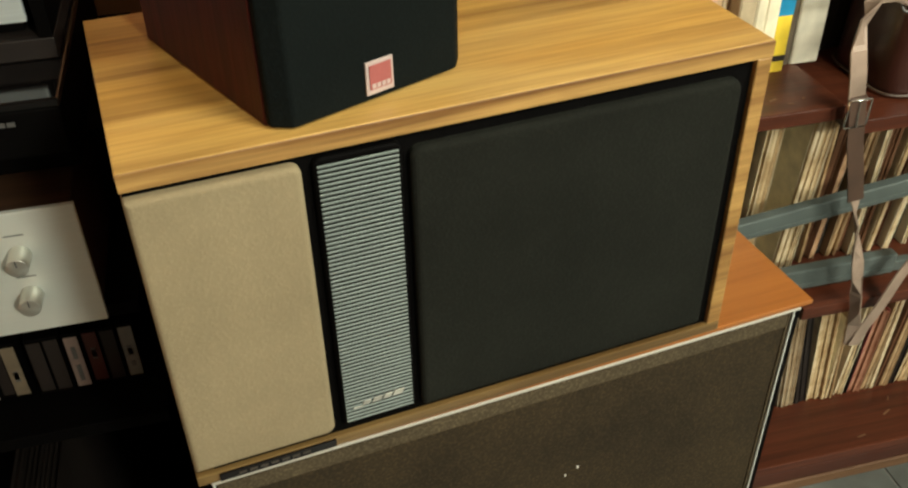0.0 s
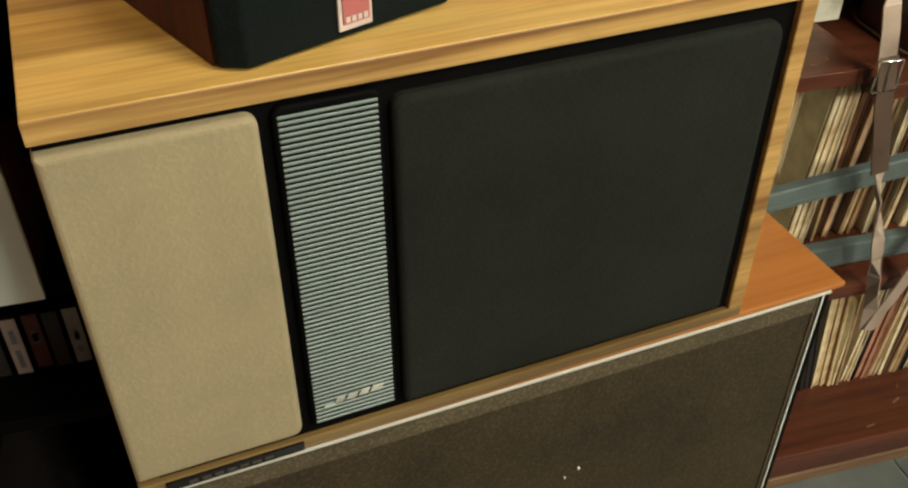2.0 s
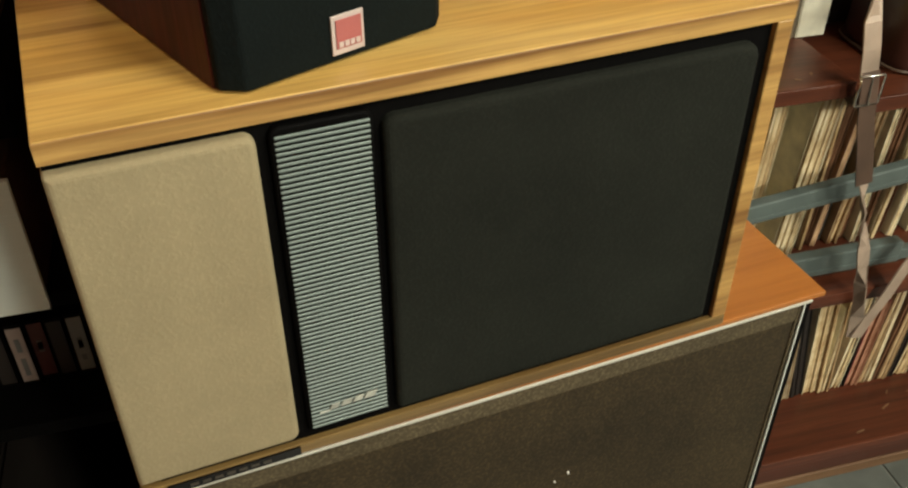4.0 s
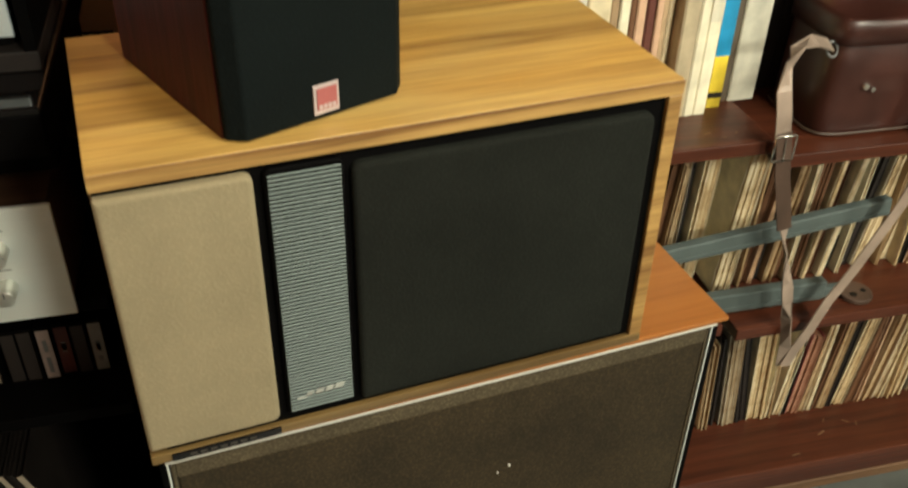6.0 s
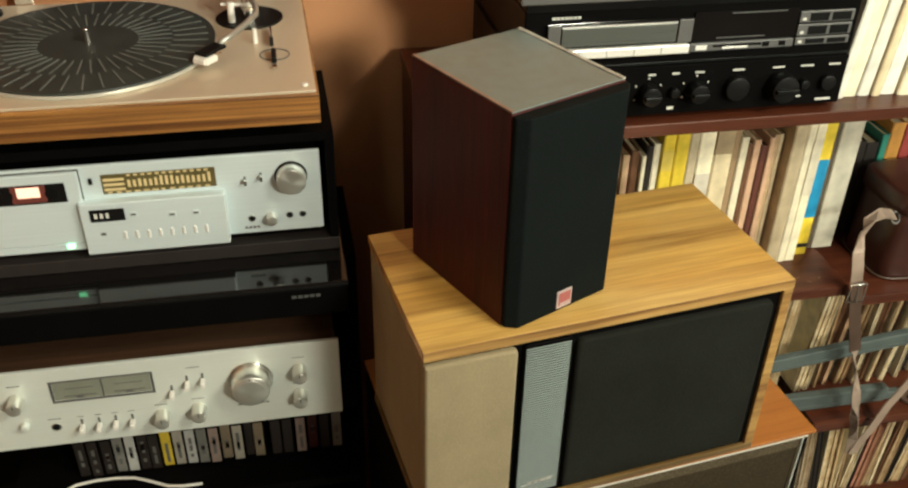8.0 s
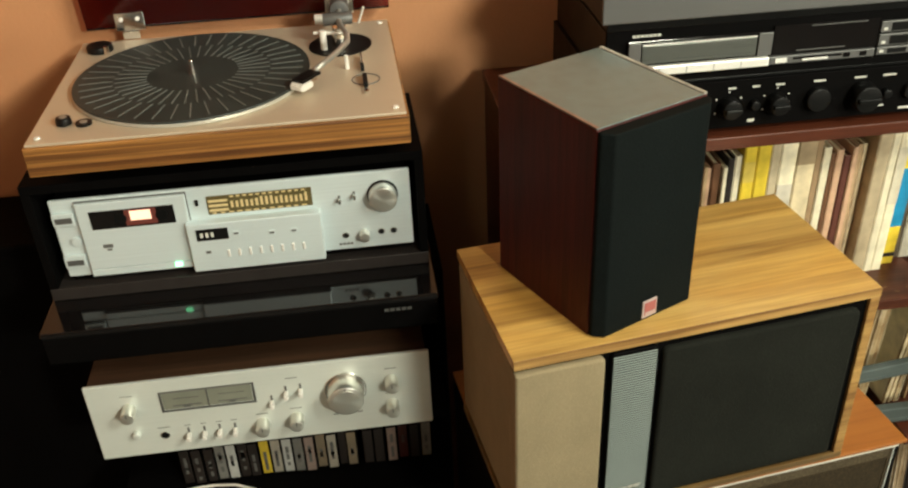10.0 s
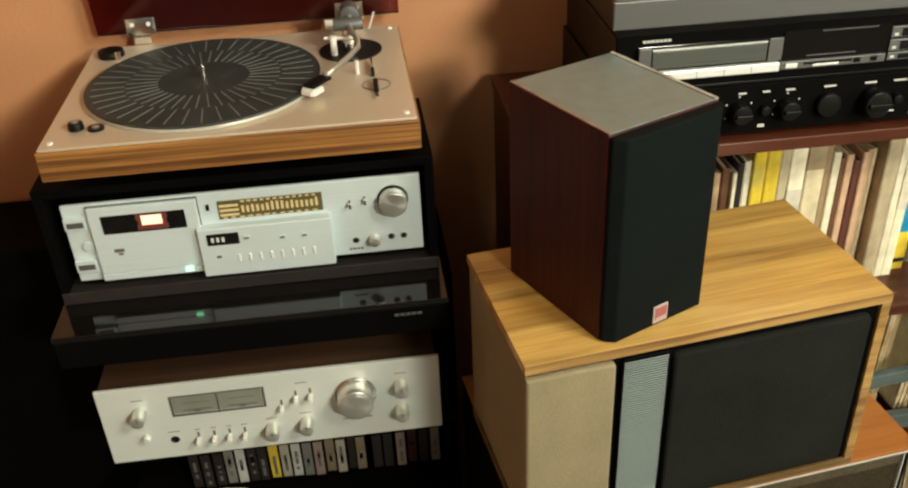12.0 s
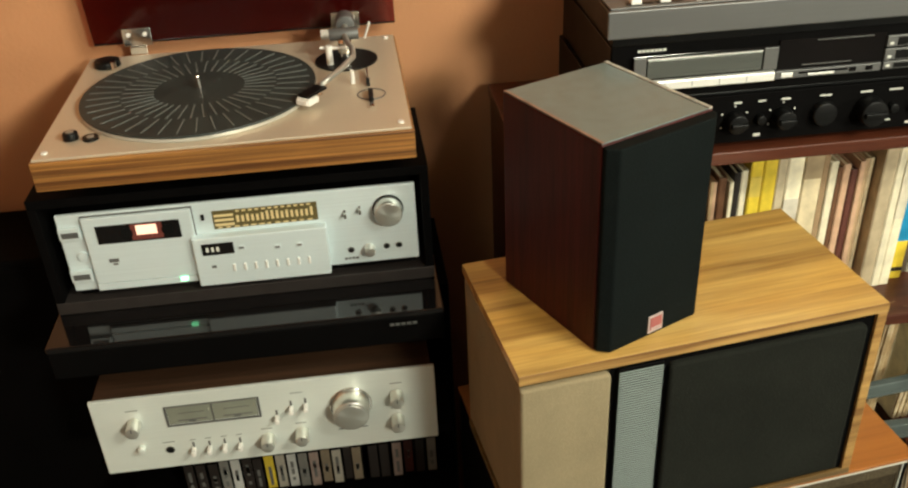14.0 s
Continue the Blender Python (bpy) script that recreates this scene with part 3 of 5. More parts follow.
def small_speaker():
    m = pose(0, 0, 0.885, 0, 0, 7.5) @ pose(0.0952, 0.0047, 0.0003, 0, 0, 17.3)
    t = thing("small_loudspeaker", m, "small dark red-brown loudspeaker with black cloth front on the walnut one", "loudspeaker")
    W, D, H = 0.145, 0.183, 0.245
    bm = nb()
    B(bm, 0, W, 0.016, D, 0, H, 0.0016)
    body = part("cabinet", bm, "rosewood", t)
    box_part("top_panel", t, "sheentop", 0.0008, W - 0.0056, 0.0165, D - 0.001, H + 0.0001, H + 0.0016, 0.0007, "dark top with its grey-green sheen put in the colour")
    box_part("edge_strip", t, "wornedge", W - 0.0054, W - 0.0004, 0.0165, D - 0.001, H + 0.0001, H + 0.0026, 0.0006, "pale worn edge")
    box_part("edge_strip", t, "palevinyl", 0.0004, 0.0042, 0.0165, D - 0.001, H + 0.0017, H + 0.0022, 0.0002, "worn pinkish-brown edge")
    bm = bmesh.new()
    c = 0.011
    ring = [(0.0005, 0.0158), (0.0005, 0.010), (c, 0.0), (W - c, 0.0), (W - 0.0005, 0.010), (W - 0.0005, 0.0158)]
    lo, hi = [bm.verts.new((x, y, 0.0015)) for x, y in ring], [bm.verts.new((x, y, H - 0.001)) for x, y in ring]
    for k in range(6):
        bm.faces.new((lo[k], lo[(k + 1) % 6], hi[(k + 1) % 6], hi[k]))
    bm.faces.new(lo[::-1]), bm.faces.new(hi)
    bmesh.ops.recalc_face_normals(bm, faces=bm.faces)
    bmesh.ops.bevel(bm, geom=[e for e in bm.edges], offset=0.0016, segments=2, affect="EDGES", profile=0.5)
    part("grille", bm, "grillecloth", t)
    badge = box_part("badge", t, "badgeplate", 0.0625, 0.083, -0.0018, -0.0001, 0.006, 0.028, 0.0004, "small pale-rimmed red badge")
    box_part("field", badge, "badge", 0.0647, 0.0810, -0.0026, -0.0019, 0.0095, 0.0258, 0.0003)
    bm = nb()
    for k in range(4):
        B(bm, 0.066 + 0.0036 * k, 0.0687 + 0.0036 * k, -0.0031, -0.0027, 0.0105, 0.0135)
    part("print", bm, "badgeplate", badge)
    return t


small_speaker()

# ---- hi-fi rack ----


def rack():
    t = thing("hifi_rack", pose(0, 0, 0), "black hi-fi rack holding turntables, cassette deck and amplifier", "rack")
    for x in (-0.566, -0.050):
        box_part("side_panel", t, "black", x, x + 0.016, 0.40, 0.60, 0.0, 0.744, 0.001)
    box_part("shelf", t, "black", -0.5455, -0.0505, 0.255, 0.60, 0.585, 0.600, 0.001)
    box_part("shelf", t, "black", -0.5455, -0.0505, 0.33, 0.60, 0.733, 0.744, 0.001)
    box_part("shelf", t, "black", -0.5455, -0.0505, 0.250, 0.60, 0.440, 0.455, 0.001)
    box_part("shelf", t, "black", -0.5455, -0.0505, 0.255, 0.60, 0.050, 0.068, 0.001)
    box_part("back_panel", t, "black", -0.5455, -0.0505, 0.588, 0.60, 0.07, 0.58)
    return t


rack()


def closed_player():
    t = thing("record_player", pose(0, 0, 0), "black record player with closed glossy dust cover under the cassette deck", "record player")
    box_part("plinth", t, "black", -0.541, -0.066, 0.265, 0.572, 0.7445, 0.7895, 0.003)
    cover = box_part("dust_cover", t, "gloss", -0.5475, -0.0575, 0.206, 0.580, 0.8305, 0.838, 0.002, "glossy dark smoked dust cover")
    box_part("cover_skirt", t, "black", -0.5465, -0.0585, 0.207, 0.579, 0.790, 0.8303, 0.002)
    bm = nb()
    for k in range(5):
        B(bm, -0.1275 + 0.0072 * k, -0.1218 + 0.0072 * k, 0.2058, 0.2068, 0.8185, 0.822)
    part("maker_mark", bm, "greymetal", cover, "small pale lettering strip")
    return t


closed_player()


def knob(parent, x, y, z, r, length, material="knobmetal", pointer=True, name="knob"):
    k = part(name, C(nb(), (x, y, z), r * 1.06, r, length, "-y", 40, r * 0.07), material, parent, "", True)
    if pointer:
        part("pointer", B(nb(), x - r * 0.06, x + r * 0.06, y - length - 0.0006, y - length - 0.0001, z + r * 0.2, z + r * 0.9), "print", k)
    return k


def deck_box():
    t = thing("deck_cabinet", pose(0, 0, 0), "open black wooden case round the silver cassette deck", "cabinet")
    x0, x1 = -0.545, -0.062
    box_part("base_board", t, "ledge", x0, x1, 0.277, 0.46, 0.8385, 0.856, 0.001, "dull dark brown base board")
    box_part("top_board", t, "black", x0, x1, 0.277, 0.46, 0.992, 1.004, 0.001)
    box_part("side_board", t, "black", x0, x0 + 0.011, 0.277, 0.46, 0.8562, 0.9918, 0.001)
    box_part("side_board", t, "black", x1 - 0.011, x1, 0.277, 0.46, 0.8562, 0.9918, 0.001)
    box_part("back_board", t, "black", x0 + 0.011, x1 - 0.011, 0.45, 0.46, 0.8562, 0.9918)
    return t


deck_box()


def deck():
    t = thing("cassette_deck", pose(0, 0, 0), "silver cassette deck with lit gold level meter and glowing tape window", "cassette deck")
    x0, x1, y, z0, z1 = -0.520, -0.080, 0.287, 0.8665, 0.976
    box_part("case", t, "black", x0 + 0.004, x1 - 0.004, y + 0.006, 0.448, 0.8575, z1 - 0.002, 0.001)
    f = box_part("face_plate", t, "alu2", x0, x1, y, y + 0.0055, z0, z1, 0.0012, "brushed silver front")
    # cassette bay
    box_part("door_gap", t, "print", -0.4902, -0.3558, y - 0.0012, y - 0.0001, 0.8664, 0.9732)
    d = box_part("cassette_door", t, "alu2", -0.489, -0.357, y - 0.0065, y - 0.0013, 0.8775, 0.972, 0.0012)
    box_part("window", d, "gloss", -0.474, -0.3725, y - 0.0074, y - 0.0066, 0.935, 0.9605, 0.0003, "dark tape window")
    box_part("tape_glow", d, "warmlamp", -0.4255, -0.4005, y - 0.0086, y - 0.0079, 0.9445, 0.9578, 0.0003, "lit cassette seen in the window")
    box_part("red_glow", d, "orangelamp", -0.432, -0.394, y - 0.0078, y - 0.0075, 0.9375, 0.9595, 0.0001)
    for x in (-0.4375, -0.388):
        part("hub", C(nb(), (x, y - 0.0075, 0.948), 0.0075, 0.0075, 0.0006, "-y", 24), "plastic", d)
    box_part("print", d, "print", -0.467, -0.455, y - 0.0072, y - 0.0066, 0.908, 0.913)
    box_part("print", d, "print", -0.463, -0.457, y - 0.0072, y - 0.0066, 0.904, 0.9065)
    for z in (0.948, 0.887):
        k = box_part("eject_key", t, "alu2", -0.519, -0.4925, y - 0.0055, y - 0.0003, z - 0.005, z + 0.012, 0.0010)
        box_part("key_slot", k, "greymetal", -0.5155, -0.4955, y - 0.0062, y - 0.0056, z - 0.001, z + 0.0065)
    part("button", C(nb(), (-0.4985, y - 0.0002, 0.918), 0.006, 0.006, 0.003, "-y", 24, 0.0006), "alu2", t)
    box_part("indicator", t, "whitelamp", -0.3855, -0.377, y - 0.0085, y - 0.0067, 0.8715, 0.8768, 0.0006, "small bright white lamp")
    box_part("base_strip", t, "alu2", -0.489, -0.357, y - 0.0065, y - 0.0013, 0.8675, 0.8768, 0.0008)
    # level meter
    mt = box_part("level_meter", t, "meterback", -0.333, -0.2035, y - 0.0012, y - 0.0002, 0.9375, 0.9635, 0.0005, "lit gold level meter")
    bm = nb()
    rng = random.Random(4)
    for k in range(16):
        x = -0.304 + 0.0061 * k
        B(bm, x, x + 0.0032, y - 0.0019, y - 0.0013, 0.9455, 0.957 + rng.uniform(-0.003, 0.001))
    for k in range(3):
        B(bm, -0.331, -0.309 + rng.uniform(-0.004, 0.003), y - 0.0019, y - 0.0013, 0.942 + 0.0065 * k, 0.9452 + 0.0065 * k)
    for k in range(12):
        B(bm, -0.328 + 0.0101 * k, -0.3225 + 0.0101 * k + rng.uniform(-0.001, 0.002), y - 0.0019, y - 0.0013, 0.9388, 0.9405)
        B(bm, -0.304 + 0.008 * k, -0.2995 + 0.008 * k, y - 0.0019, y - 0.0013, 0.9602, 0.9622)
    part("lit_segment_block", bm, "meter", mt)
    box_part("selector", t, "plastic", -0.347, -0.343, y - 0.002, y - 0.0002, 0.952, 0.960, 0.0004)
    # lower control panel
    lp = box_part("control_panel", t, "alu2", -0.362, -0.195, y - 0.0145, y - 0.0003, 0.8635, 0.933, 0.0016, "raised silver control panel")
    c = box_part("counter", lp, "gloss", -0.351, -0.3115, y - 0.0156, y - 0.0146, 0.909, 0.9255, 0.0004, "black tape counter")
    bm = nb()
    for k in range(3):
        B(bm, -0.346 + 0.0065 * k, -0.3425 + 0.0065 * k, y - 0.0161, y - 0.0157, 0.914, 0.9205)
    part("digits", bm, "paleprint", c)
    for x, z in ((-0.302, 0.916), (-0.258, 0.912), (-0.2305, 0.912)):
        box_part("button", lp, "alu2", x - 0.004, x + 0.004, y - 0.0155, y - 0.0146, z - 0.003, z + 0.003, 0.0004)
        box_part("print", lp, "print", x - 0.003, x + 0.003, y - 0.016, y - 0.0156, z - 0.0012, z + 0.0012)
    box_part("print", lp, "print", -0.343, -0.337, y - 0.0152, y - 0.0146, 0.890, 0.8935)
    for k in range(8):
        box_part("transport_key", lp, "white", -0.3165 + 0.0135 * k, -0.3135 + 0.0135 * k, y - 0.0165, y - 0.0146, 0.883, 0.893, 0.0005)
    # right-hand controls
    part("knob_ring", C(nb(), (-0.1155, y, 0.9435), 0.0195, 0.0195, 0.002, "-y", 40), "plastic", t, "", True)
    knob(t, -0.1155, y - 0.0021, 0.9435, 0.0172, 0.016, "knobmetal", False, "record_level_knob")
    knob(t, -0.143, y - 0.0002, 0.888, 0.0066, 0.013, "knobmetal", False)
    for x, z in ((-0.167, 0.888), (-0.121, 0.889), (-0.105, 0.889)):
        j = part("jack", C(nb(), (x, y - 0.0002, z), 0.0045, 0.0045, 0.001, "-y", 24), "chrome", t)
        part("hole", C(nb(), (x, y - 0.0013, z), 0.0028, 0.0028, 0.0004, "-y", 20), "plastic", j)
    for x, z in ((-0.170, 0.942), (-0.151, 0.946)):
        s = box_part("switch", t, "print", x - 0.0014, x + 0.0014, y - 0.0010, y - 0.0002, z - 0.008, z + 0.005, 0.0003)
        box_part("toggle", s, "chrome", x - 0.0018, x + 0.0018, y - 0.009, y - 0.0013, z - 0.002, z + 0.003, 0.0008)
    bm = nb()
    for k in range(4):
        B(bm, -0.1765 + 0.0048 * k, -0.173 + 0.0048 * k, y - 0.0006, y - 0.0001, 0.8735, 0.8765)
    part("maker_mark", bm, "print", t, "small dark mark")
    return t


deck()


def amplifier():
    t = thing("amplifier", pose(0, 0, 0), "silver integrated amplifier with two needle meters and wood-grain case", "amplifier")
    x0, x1, y, z0, z1 = -0.5265, -0.0745, 0.226, 0.606, 0.732
    box_part("case", t, "ampwood", x0 + 0.004, x1 - 0.004, y + 0.0055, 0.53, z0 + 0.004, z1 - 0.001, 0.0015, "brown wood-grain case")
    box_part("face_plate", t, "alu", x0, x1, y, y + 0.0053, z0, z1, 0.001, "brushed silver front")
    for x in (-0.50, -0.10):
        for yy in (0.27, 0.50):
            part("foot", C(nb(), (x, yy, 0.6002), 0.012, 0.012, 0.0096, "z", 20), "rubber", t)
    bm = nb()
    for a, b, c, d in ((-0.434, -0.431, 0.678, 0.7125), (-0.3125, -0.3095, 0.678, 0.7125), (-0.431, -0.3125, 0.678, 0.681), (-0.431, -0.3125, 0.7105, 0.7125), (-0.373, -0.3712, 0.681, 0.7105)):
        B(bm, a, b, y - 0.0010, y - 0.0001, c, d, 0.0002)
    mw = part("meter_frame", bm, "greymetal", t, "grey frame round two needle meters")
    for k in range(2):
        a = -0.4305 + 0.0595 * k
        mm = box_part("meter_face", mw, "meterface", a, a + 0.0575, y - 0.0005, y - 0.0001, 0.682, 0.7105)
        bm = nb()
        B(bm, a + 0.012, a + 0.050, y - 0.0009, y - 0.0006, 0.6865, 0.688)
        B(bm, a + 0.026, a + 0.035, y - 0.0014, y - 0.0006, 0.683, 0.6868, 0.0003)
        B(bm, a + 0.014, a + 0.048, y - 0.0009, y - 0.0006, 0.699, 0.6998)
        part("scale", bm, "print", mm)
    part("volume_ring", C(nb(), (-0.190, y - 0.0001, 0.683), 0.0285, 0.0285, 0.003, "-y", 56, 0.0008), "chrome", t, "", True)
    knob(t, -0.190, y - 0.0032, 0.683, 0.0235, 0.024, "knobmetal", True, "volume_knob")
    part("volume_cap", C(nb(), (-0.190, y - 0.0273, 0.683), 0.0195, 0.019, 0.0012, "-y", 48, 0.0004), "knobmetal", t, "", True)
    for x, z in ((-0.1275, 0.690), (-0.129, 0.6475), (-0.475, 0.690), (-0.3065, 0.6395), (-0.260, 0.643)):
        knob(t, x, y - 0.0001, z, 0.0088, 0.021, "knobmetal", True)
    part("button", C(nb(), (-0.474, y - 0.0001, 0.6465), 0.0055, 0.005, 0.008, "-y", 28, 0.0008), "alu", t, "", True)
    j = part("jack", C(nb(), (-0.438, y - 0.0001, 0.6385), 0.0062, 0.0062, 0.0012, "-y", 28), "chrome", t)
    part("hole", C(nb(), (-0.438, y - 0.0014, 0.6385), 0.0045, 0.0045, 0.0004, "-y", 24), "plastic", j)
    for x, z in ((-0.4065, 0.6405), (-0.3855, 0.640), (-0.365, 0.6405), (-0.3445, 0.6395), (-0.2895, 0.680), (-0.269, 0.6935), (-0.2495, 0.695)):
        s = box_part("switch_slot", t, "print", x - 0.0014, x + 0.0014, y - 0.0006, y - 0.0001, z - 0.010, z + 0.006)
        box_part("lever", s, "white", x - 0.0028, x + 0.0028, y - 0.014, y - 0.0007, z - 0.0085, z - 0.0015, 0.0012)
    bm = nb()
    for k in range(4):
        B(bm, -0.1985 + 0.0046 * k, -0.195 + 0.0046 * k, y - 0.0006, y - 0.0001, 0.6445, 0.6475)
    B(bm, -0.211, -0.170, y - 0.0004, y - 0.0001, 0.639, 0.6405)
    part("maker_mark", bm, "print", t)
    for x in (-0.4065, -0.3855, -0.365, -0.3445):
        box_part("printed_mark", t, "matline", x - 0.004, x + 0.004, y - 0.0004, y - 0.0001, 0.6505, 0.6515)
    for x, z in ((-0.1275, 0.709), (-0.129, 0.666), (-0.475, 0.711), (-0.438, 0.651), (-0.3065, 0.655), (-0.260, 0.6585), (-0.26, 0.7115)):
        box_part("printed_mark", t, "matline", x - 0.008, x + 0.008, y - 0.0004, y - 0.0001, z, z + 0.0011)
    return t


amplifier()

# ---- open turntable ----


def turntable():
    t = thing("turntable", pose(0, 0, 0), "turntable with champagne deck, walnut plinth and open smoked red lid", "turntable")
    x0, x1, y0, y1, zt = -0.5165, -0.0765, 0.2500, 0.588, 1.068
    box_part("plinth", t, "zebrano", x0, x1, y0, y1, 1.0285, zt - 0.0035, 0.0015, "striped walnut plinth")
    box_part("deck_plate", t, "champagne", x0 + 0.003, x1 - 0.003, y0 + 0.003, y1 - 0.003, zt - 0.0034, zt, 0.0008, "champagne metal plate")
    for x in (-0.47, -0.12):
        for y in (0.335, 0.435):
            part("foot", C(nb(), (x, y, 1.0042), 0.022, 0.019, 0.0242, "z", 24), "rubber", t)
    cx, cy, r = -0.3405, 0.4155, 0.150
    part("platter", C(nb(), (cx, cy, zt + 0.0004), r, r, 0.0040, "z", 96, 0.0008), "dulltrim", t, "bright metal platter rim")
    mat = part("platter_mat", C(nb(), (cx, cy, zt + 0.0046), r - 0.0007, r - 0.0007, 0.0028, "z", 96, 0.0008), "mat", t, "dark mat with pale radial lines")
    for ra, rb, n, off in ((0.058, 0.098, 40, 0.0), (0.100, 0.141, 40, 0.5)):
        line = part("radial_line", B(nb(), ra, rb, -0.0008, 0.0008, 0, 0.0006), "matline", mat)
        line.location, line.rotation_euler = (cx, cy, zt + 0.0075), (0, 0, 2 * math.pi * off / n)
        for k in range(1, n):
            repeat(line, cx, cy, zt + 0.0075).rotation_euler = (0, 0, 2 * math.pi * (k + off) / n)
    part("spindle", C(nb(), (cx, cy, zt + 0.0074), 0.0034, 0.0026, 0.017, "z", 20, 0.0006), "chrome", t)
    # arm
    bx, by = -0.150, 0.492
    part("arm_well", C(nb(), (bx, by, zt + 0.0003), 0.043, 0.043, 0.0018, "z", 56), "plastic", t, "black round arm base")
    arm = part("tonearm", tube([(bx + 0.004, by + 0.075, 1.107), (bx + 0.002, by + 0.02, 1.106), (bx, by, 1.106), (bx + 0.004, by - 0.030, 1.104), (bx + 0.010, by - 0.052, 1.1025), (bx + 0.010, by - 0.075, 1.100), (bx - 0.004, by - 0.099, 1.0955), (bx - 0.020, by - 0.118, 1.0910), (bx - 0.034, by - 0.136, 1.0880)], 0.0038, 12), "armmetal", t, "S-shaped satin steel tonearm", True)
    part("counterweight", C(nb(), (bx + 0.003, by + 0.030, 1.107), 0.0135, 0.0135, 0.030, "y", 28, 0.0015), "greymetal", arm, "", True)
    part("pivot_post", C(nb(), (bx, by, zt + 0.0022), 0.011, 0.009, 0.030, "z", 24, 0.001), "chrome", arm, "", True)
    part("gimbal", C(nb(), (bx - 0.020, by, 1.106), 0.0085, 0.0085, 0.040, "x", 24, 0.001), "greymetal", arm, "", True)
    part("lift_post", C(nb(), (bx - 0.022, by - 0.016, zt + 0.0022), 0.0045, 0.0045, 0.026, "z", 20), "white", arm)
    part("lift_arm", tube([(bx - 0.034, by - 0.010, 1.092), (bx + 0.012, by - 0.020, 1.0925)], 0.0022, 8), "white", arm)
    part("weight_rod", tube([(bx + 0.028, by + 0.012, 1.094), (bx + 0.036, by + 0.004, 1.118)], 0.0016, 8), "white", arm)
    part("anti_skate_dial", C(nb(), (bx - 0.032, by + 0.036, 1.095), 0.007, 0.007, 0.024, "x", 20), "white", arm)
    hs = Matrix.Translation((bx - 0.034, by - 0.136, 1.085)) @ pose(0, 0, 0, 0, 0, -38)
    bm = B(nb(), -0.0085, 0.0085, -0.034, 0.002, -0.001, 0.003, 0.0008)
    bmesh.ops.transform(bm, matrix=hs, verts=bm.verts)
    h = part("headshell", bm, "plastic", arm, "black headshell")
    bm = B(nb(), -0.0095, 0.0095, -0.036, -0.016, -0.0105, -0.0012, 0.0012)
    B(bm, -0.008, 0.008, -0.039, -0.036, -0.009, -0.003, 0.0005)
    bmesh.ops.transform(bm, matrix=hs, verts=bm.verts)
    part("cartridge", bm, "white", h, "white cartridge")
    bm = tube([(0.009, -0.02, 0.001), (0.018, -0.028, 0.003), (0.024, -0.026, 0.006)], 0.0009, 8)
    bmesh.ops.transform(bm, matrix=hs, verts=bm.verts)
    part("finger_lift", bm, "chrome", h)
    part("arm_rest", C(nb(), (-0.1435, 0.404, zt + 0.0002), 0.003, 0.0026, 0.018, "z", 16), "white", t)
    # controls
    ringpts = [(-0.1215 + 0.0175 * math.cos(a * math.pi / 20), 0.362 + 0.0175 * math.sin(a * math.pi / 20), zt + 0.0006) for a in range(41)]
    part("dial_ring", tube(ringpts, 0.0007, 6), "greymetal", t)
    lev = box_part("lever_slot", t, "print", -0.1245, -0.1205, 0.318, 0.372, zt + 0.0002, zt + 0.0008)
    box_part("lever", lev, "plastic", -0.1255, -0.1195, 0.334, 0.366, zt + 0.0009, zt + 0.008, 0.0012)
    box_part("lever_tip", lev, "chrome", -0.1255, -0.1195, 0.316, 0.323, zt + 0.0009, zt + 0.004, 0.0008)
    box_part("cue_lever", t, "chrome", -0.1255, -0.1225, 0.398, 0.436, zt + 0.0004, zt + 0.009, 0.001)
    box_part("cue_tip", t, "rubber", -0.1262, -0.1218, 0.388, 0.3978, zt + 0.0004, zt + 0.010, 0.001)
    k = part("speed_knob", C(nb(), (-0.479, 0.303, zt + 0.0002), 0.0095, 0.0085, 0.009, "z", 28, 0.0012), "plastic", t, "black knob", True)
    part("cap", C(nb(), (-0.479, 0.303, zt + 0.0093), 0.0045, 0.0045, 0.0006, "z", 24), "armmetal", k)
    k = part("strobe_disc", C(nb(), (-0.4555, 0.2985, zt + 0.0002), 0.0095, 0.0095, 0.003, "z", 28), "plastic", t)
    part("cap", C(nb(), (-0.4555, 0.2985, zt + 0.0033), 0.0045, 0.0045, 0.0006, "z", 24), "armmetal", k)
    part("adaptor_holder", C(nb(), (-0.4825, 0.548, zt + 0.0002), 0.0185, 0.0175, 0.009, "z", 32, 0.0015), "plastic", t, "black 45 adaptor holder", True)
    part("strobe_post", C(nb(), (-0.470, 0.530, zt + 0.0002), 0.004, 0.0035, 0.012, "z", 16), "chrome", t)
    for x, y in ((-0.502, 0.268), (-0.091, 0.268), (-0.091, 0.572)):
        part("screw", C(nb(), (x, y, zt + 0.0002), 0.004, 0.0035, 0.002, "z", 20), "white", t)
    # lid, tilted back
    q = Matrix.Translation((0, 0.600, 1.0815)) @ pose(0, 0, 0, -3, 0, 0)
    bm = nb()
    B(bm, x0 - 0.002, x1 + 0.002, -0.003, 0.001, 0.0, 0.345, 0.0008)
    for v in bm.verts:
        if v.co.x < -0.3:
            v.co.x += 0.011 - 0.22 * min(v.co.z, 0.09)
    bmesh.ops.transform(bm, matrix=q, verts=bm.verts)
    lid = part("lid", bm, "lid", t, "smoked red acrylic lid, open")
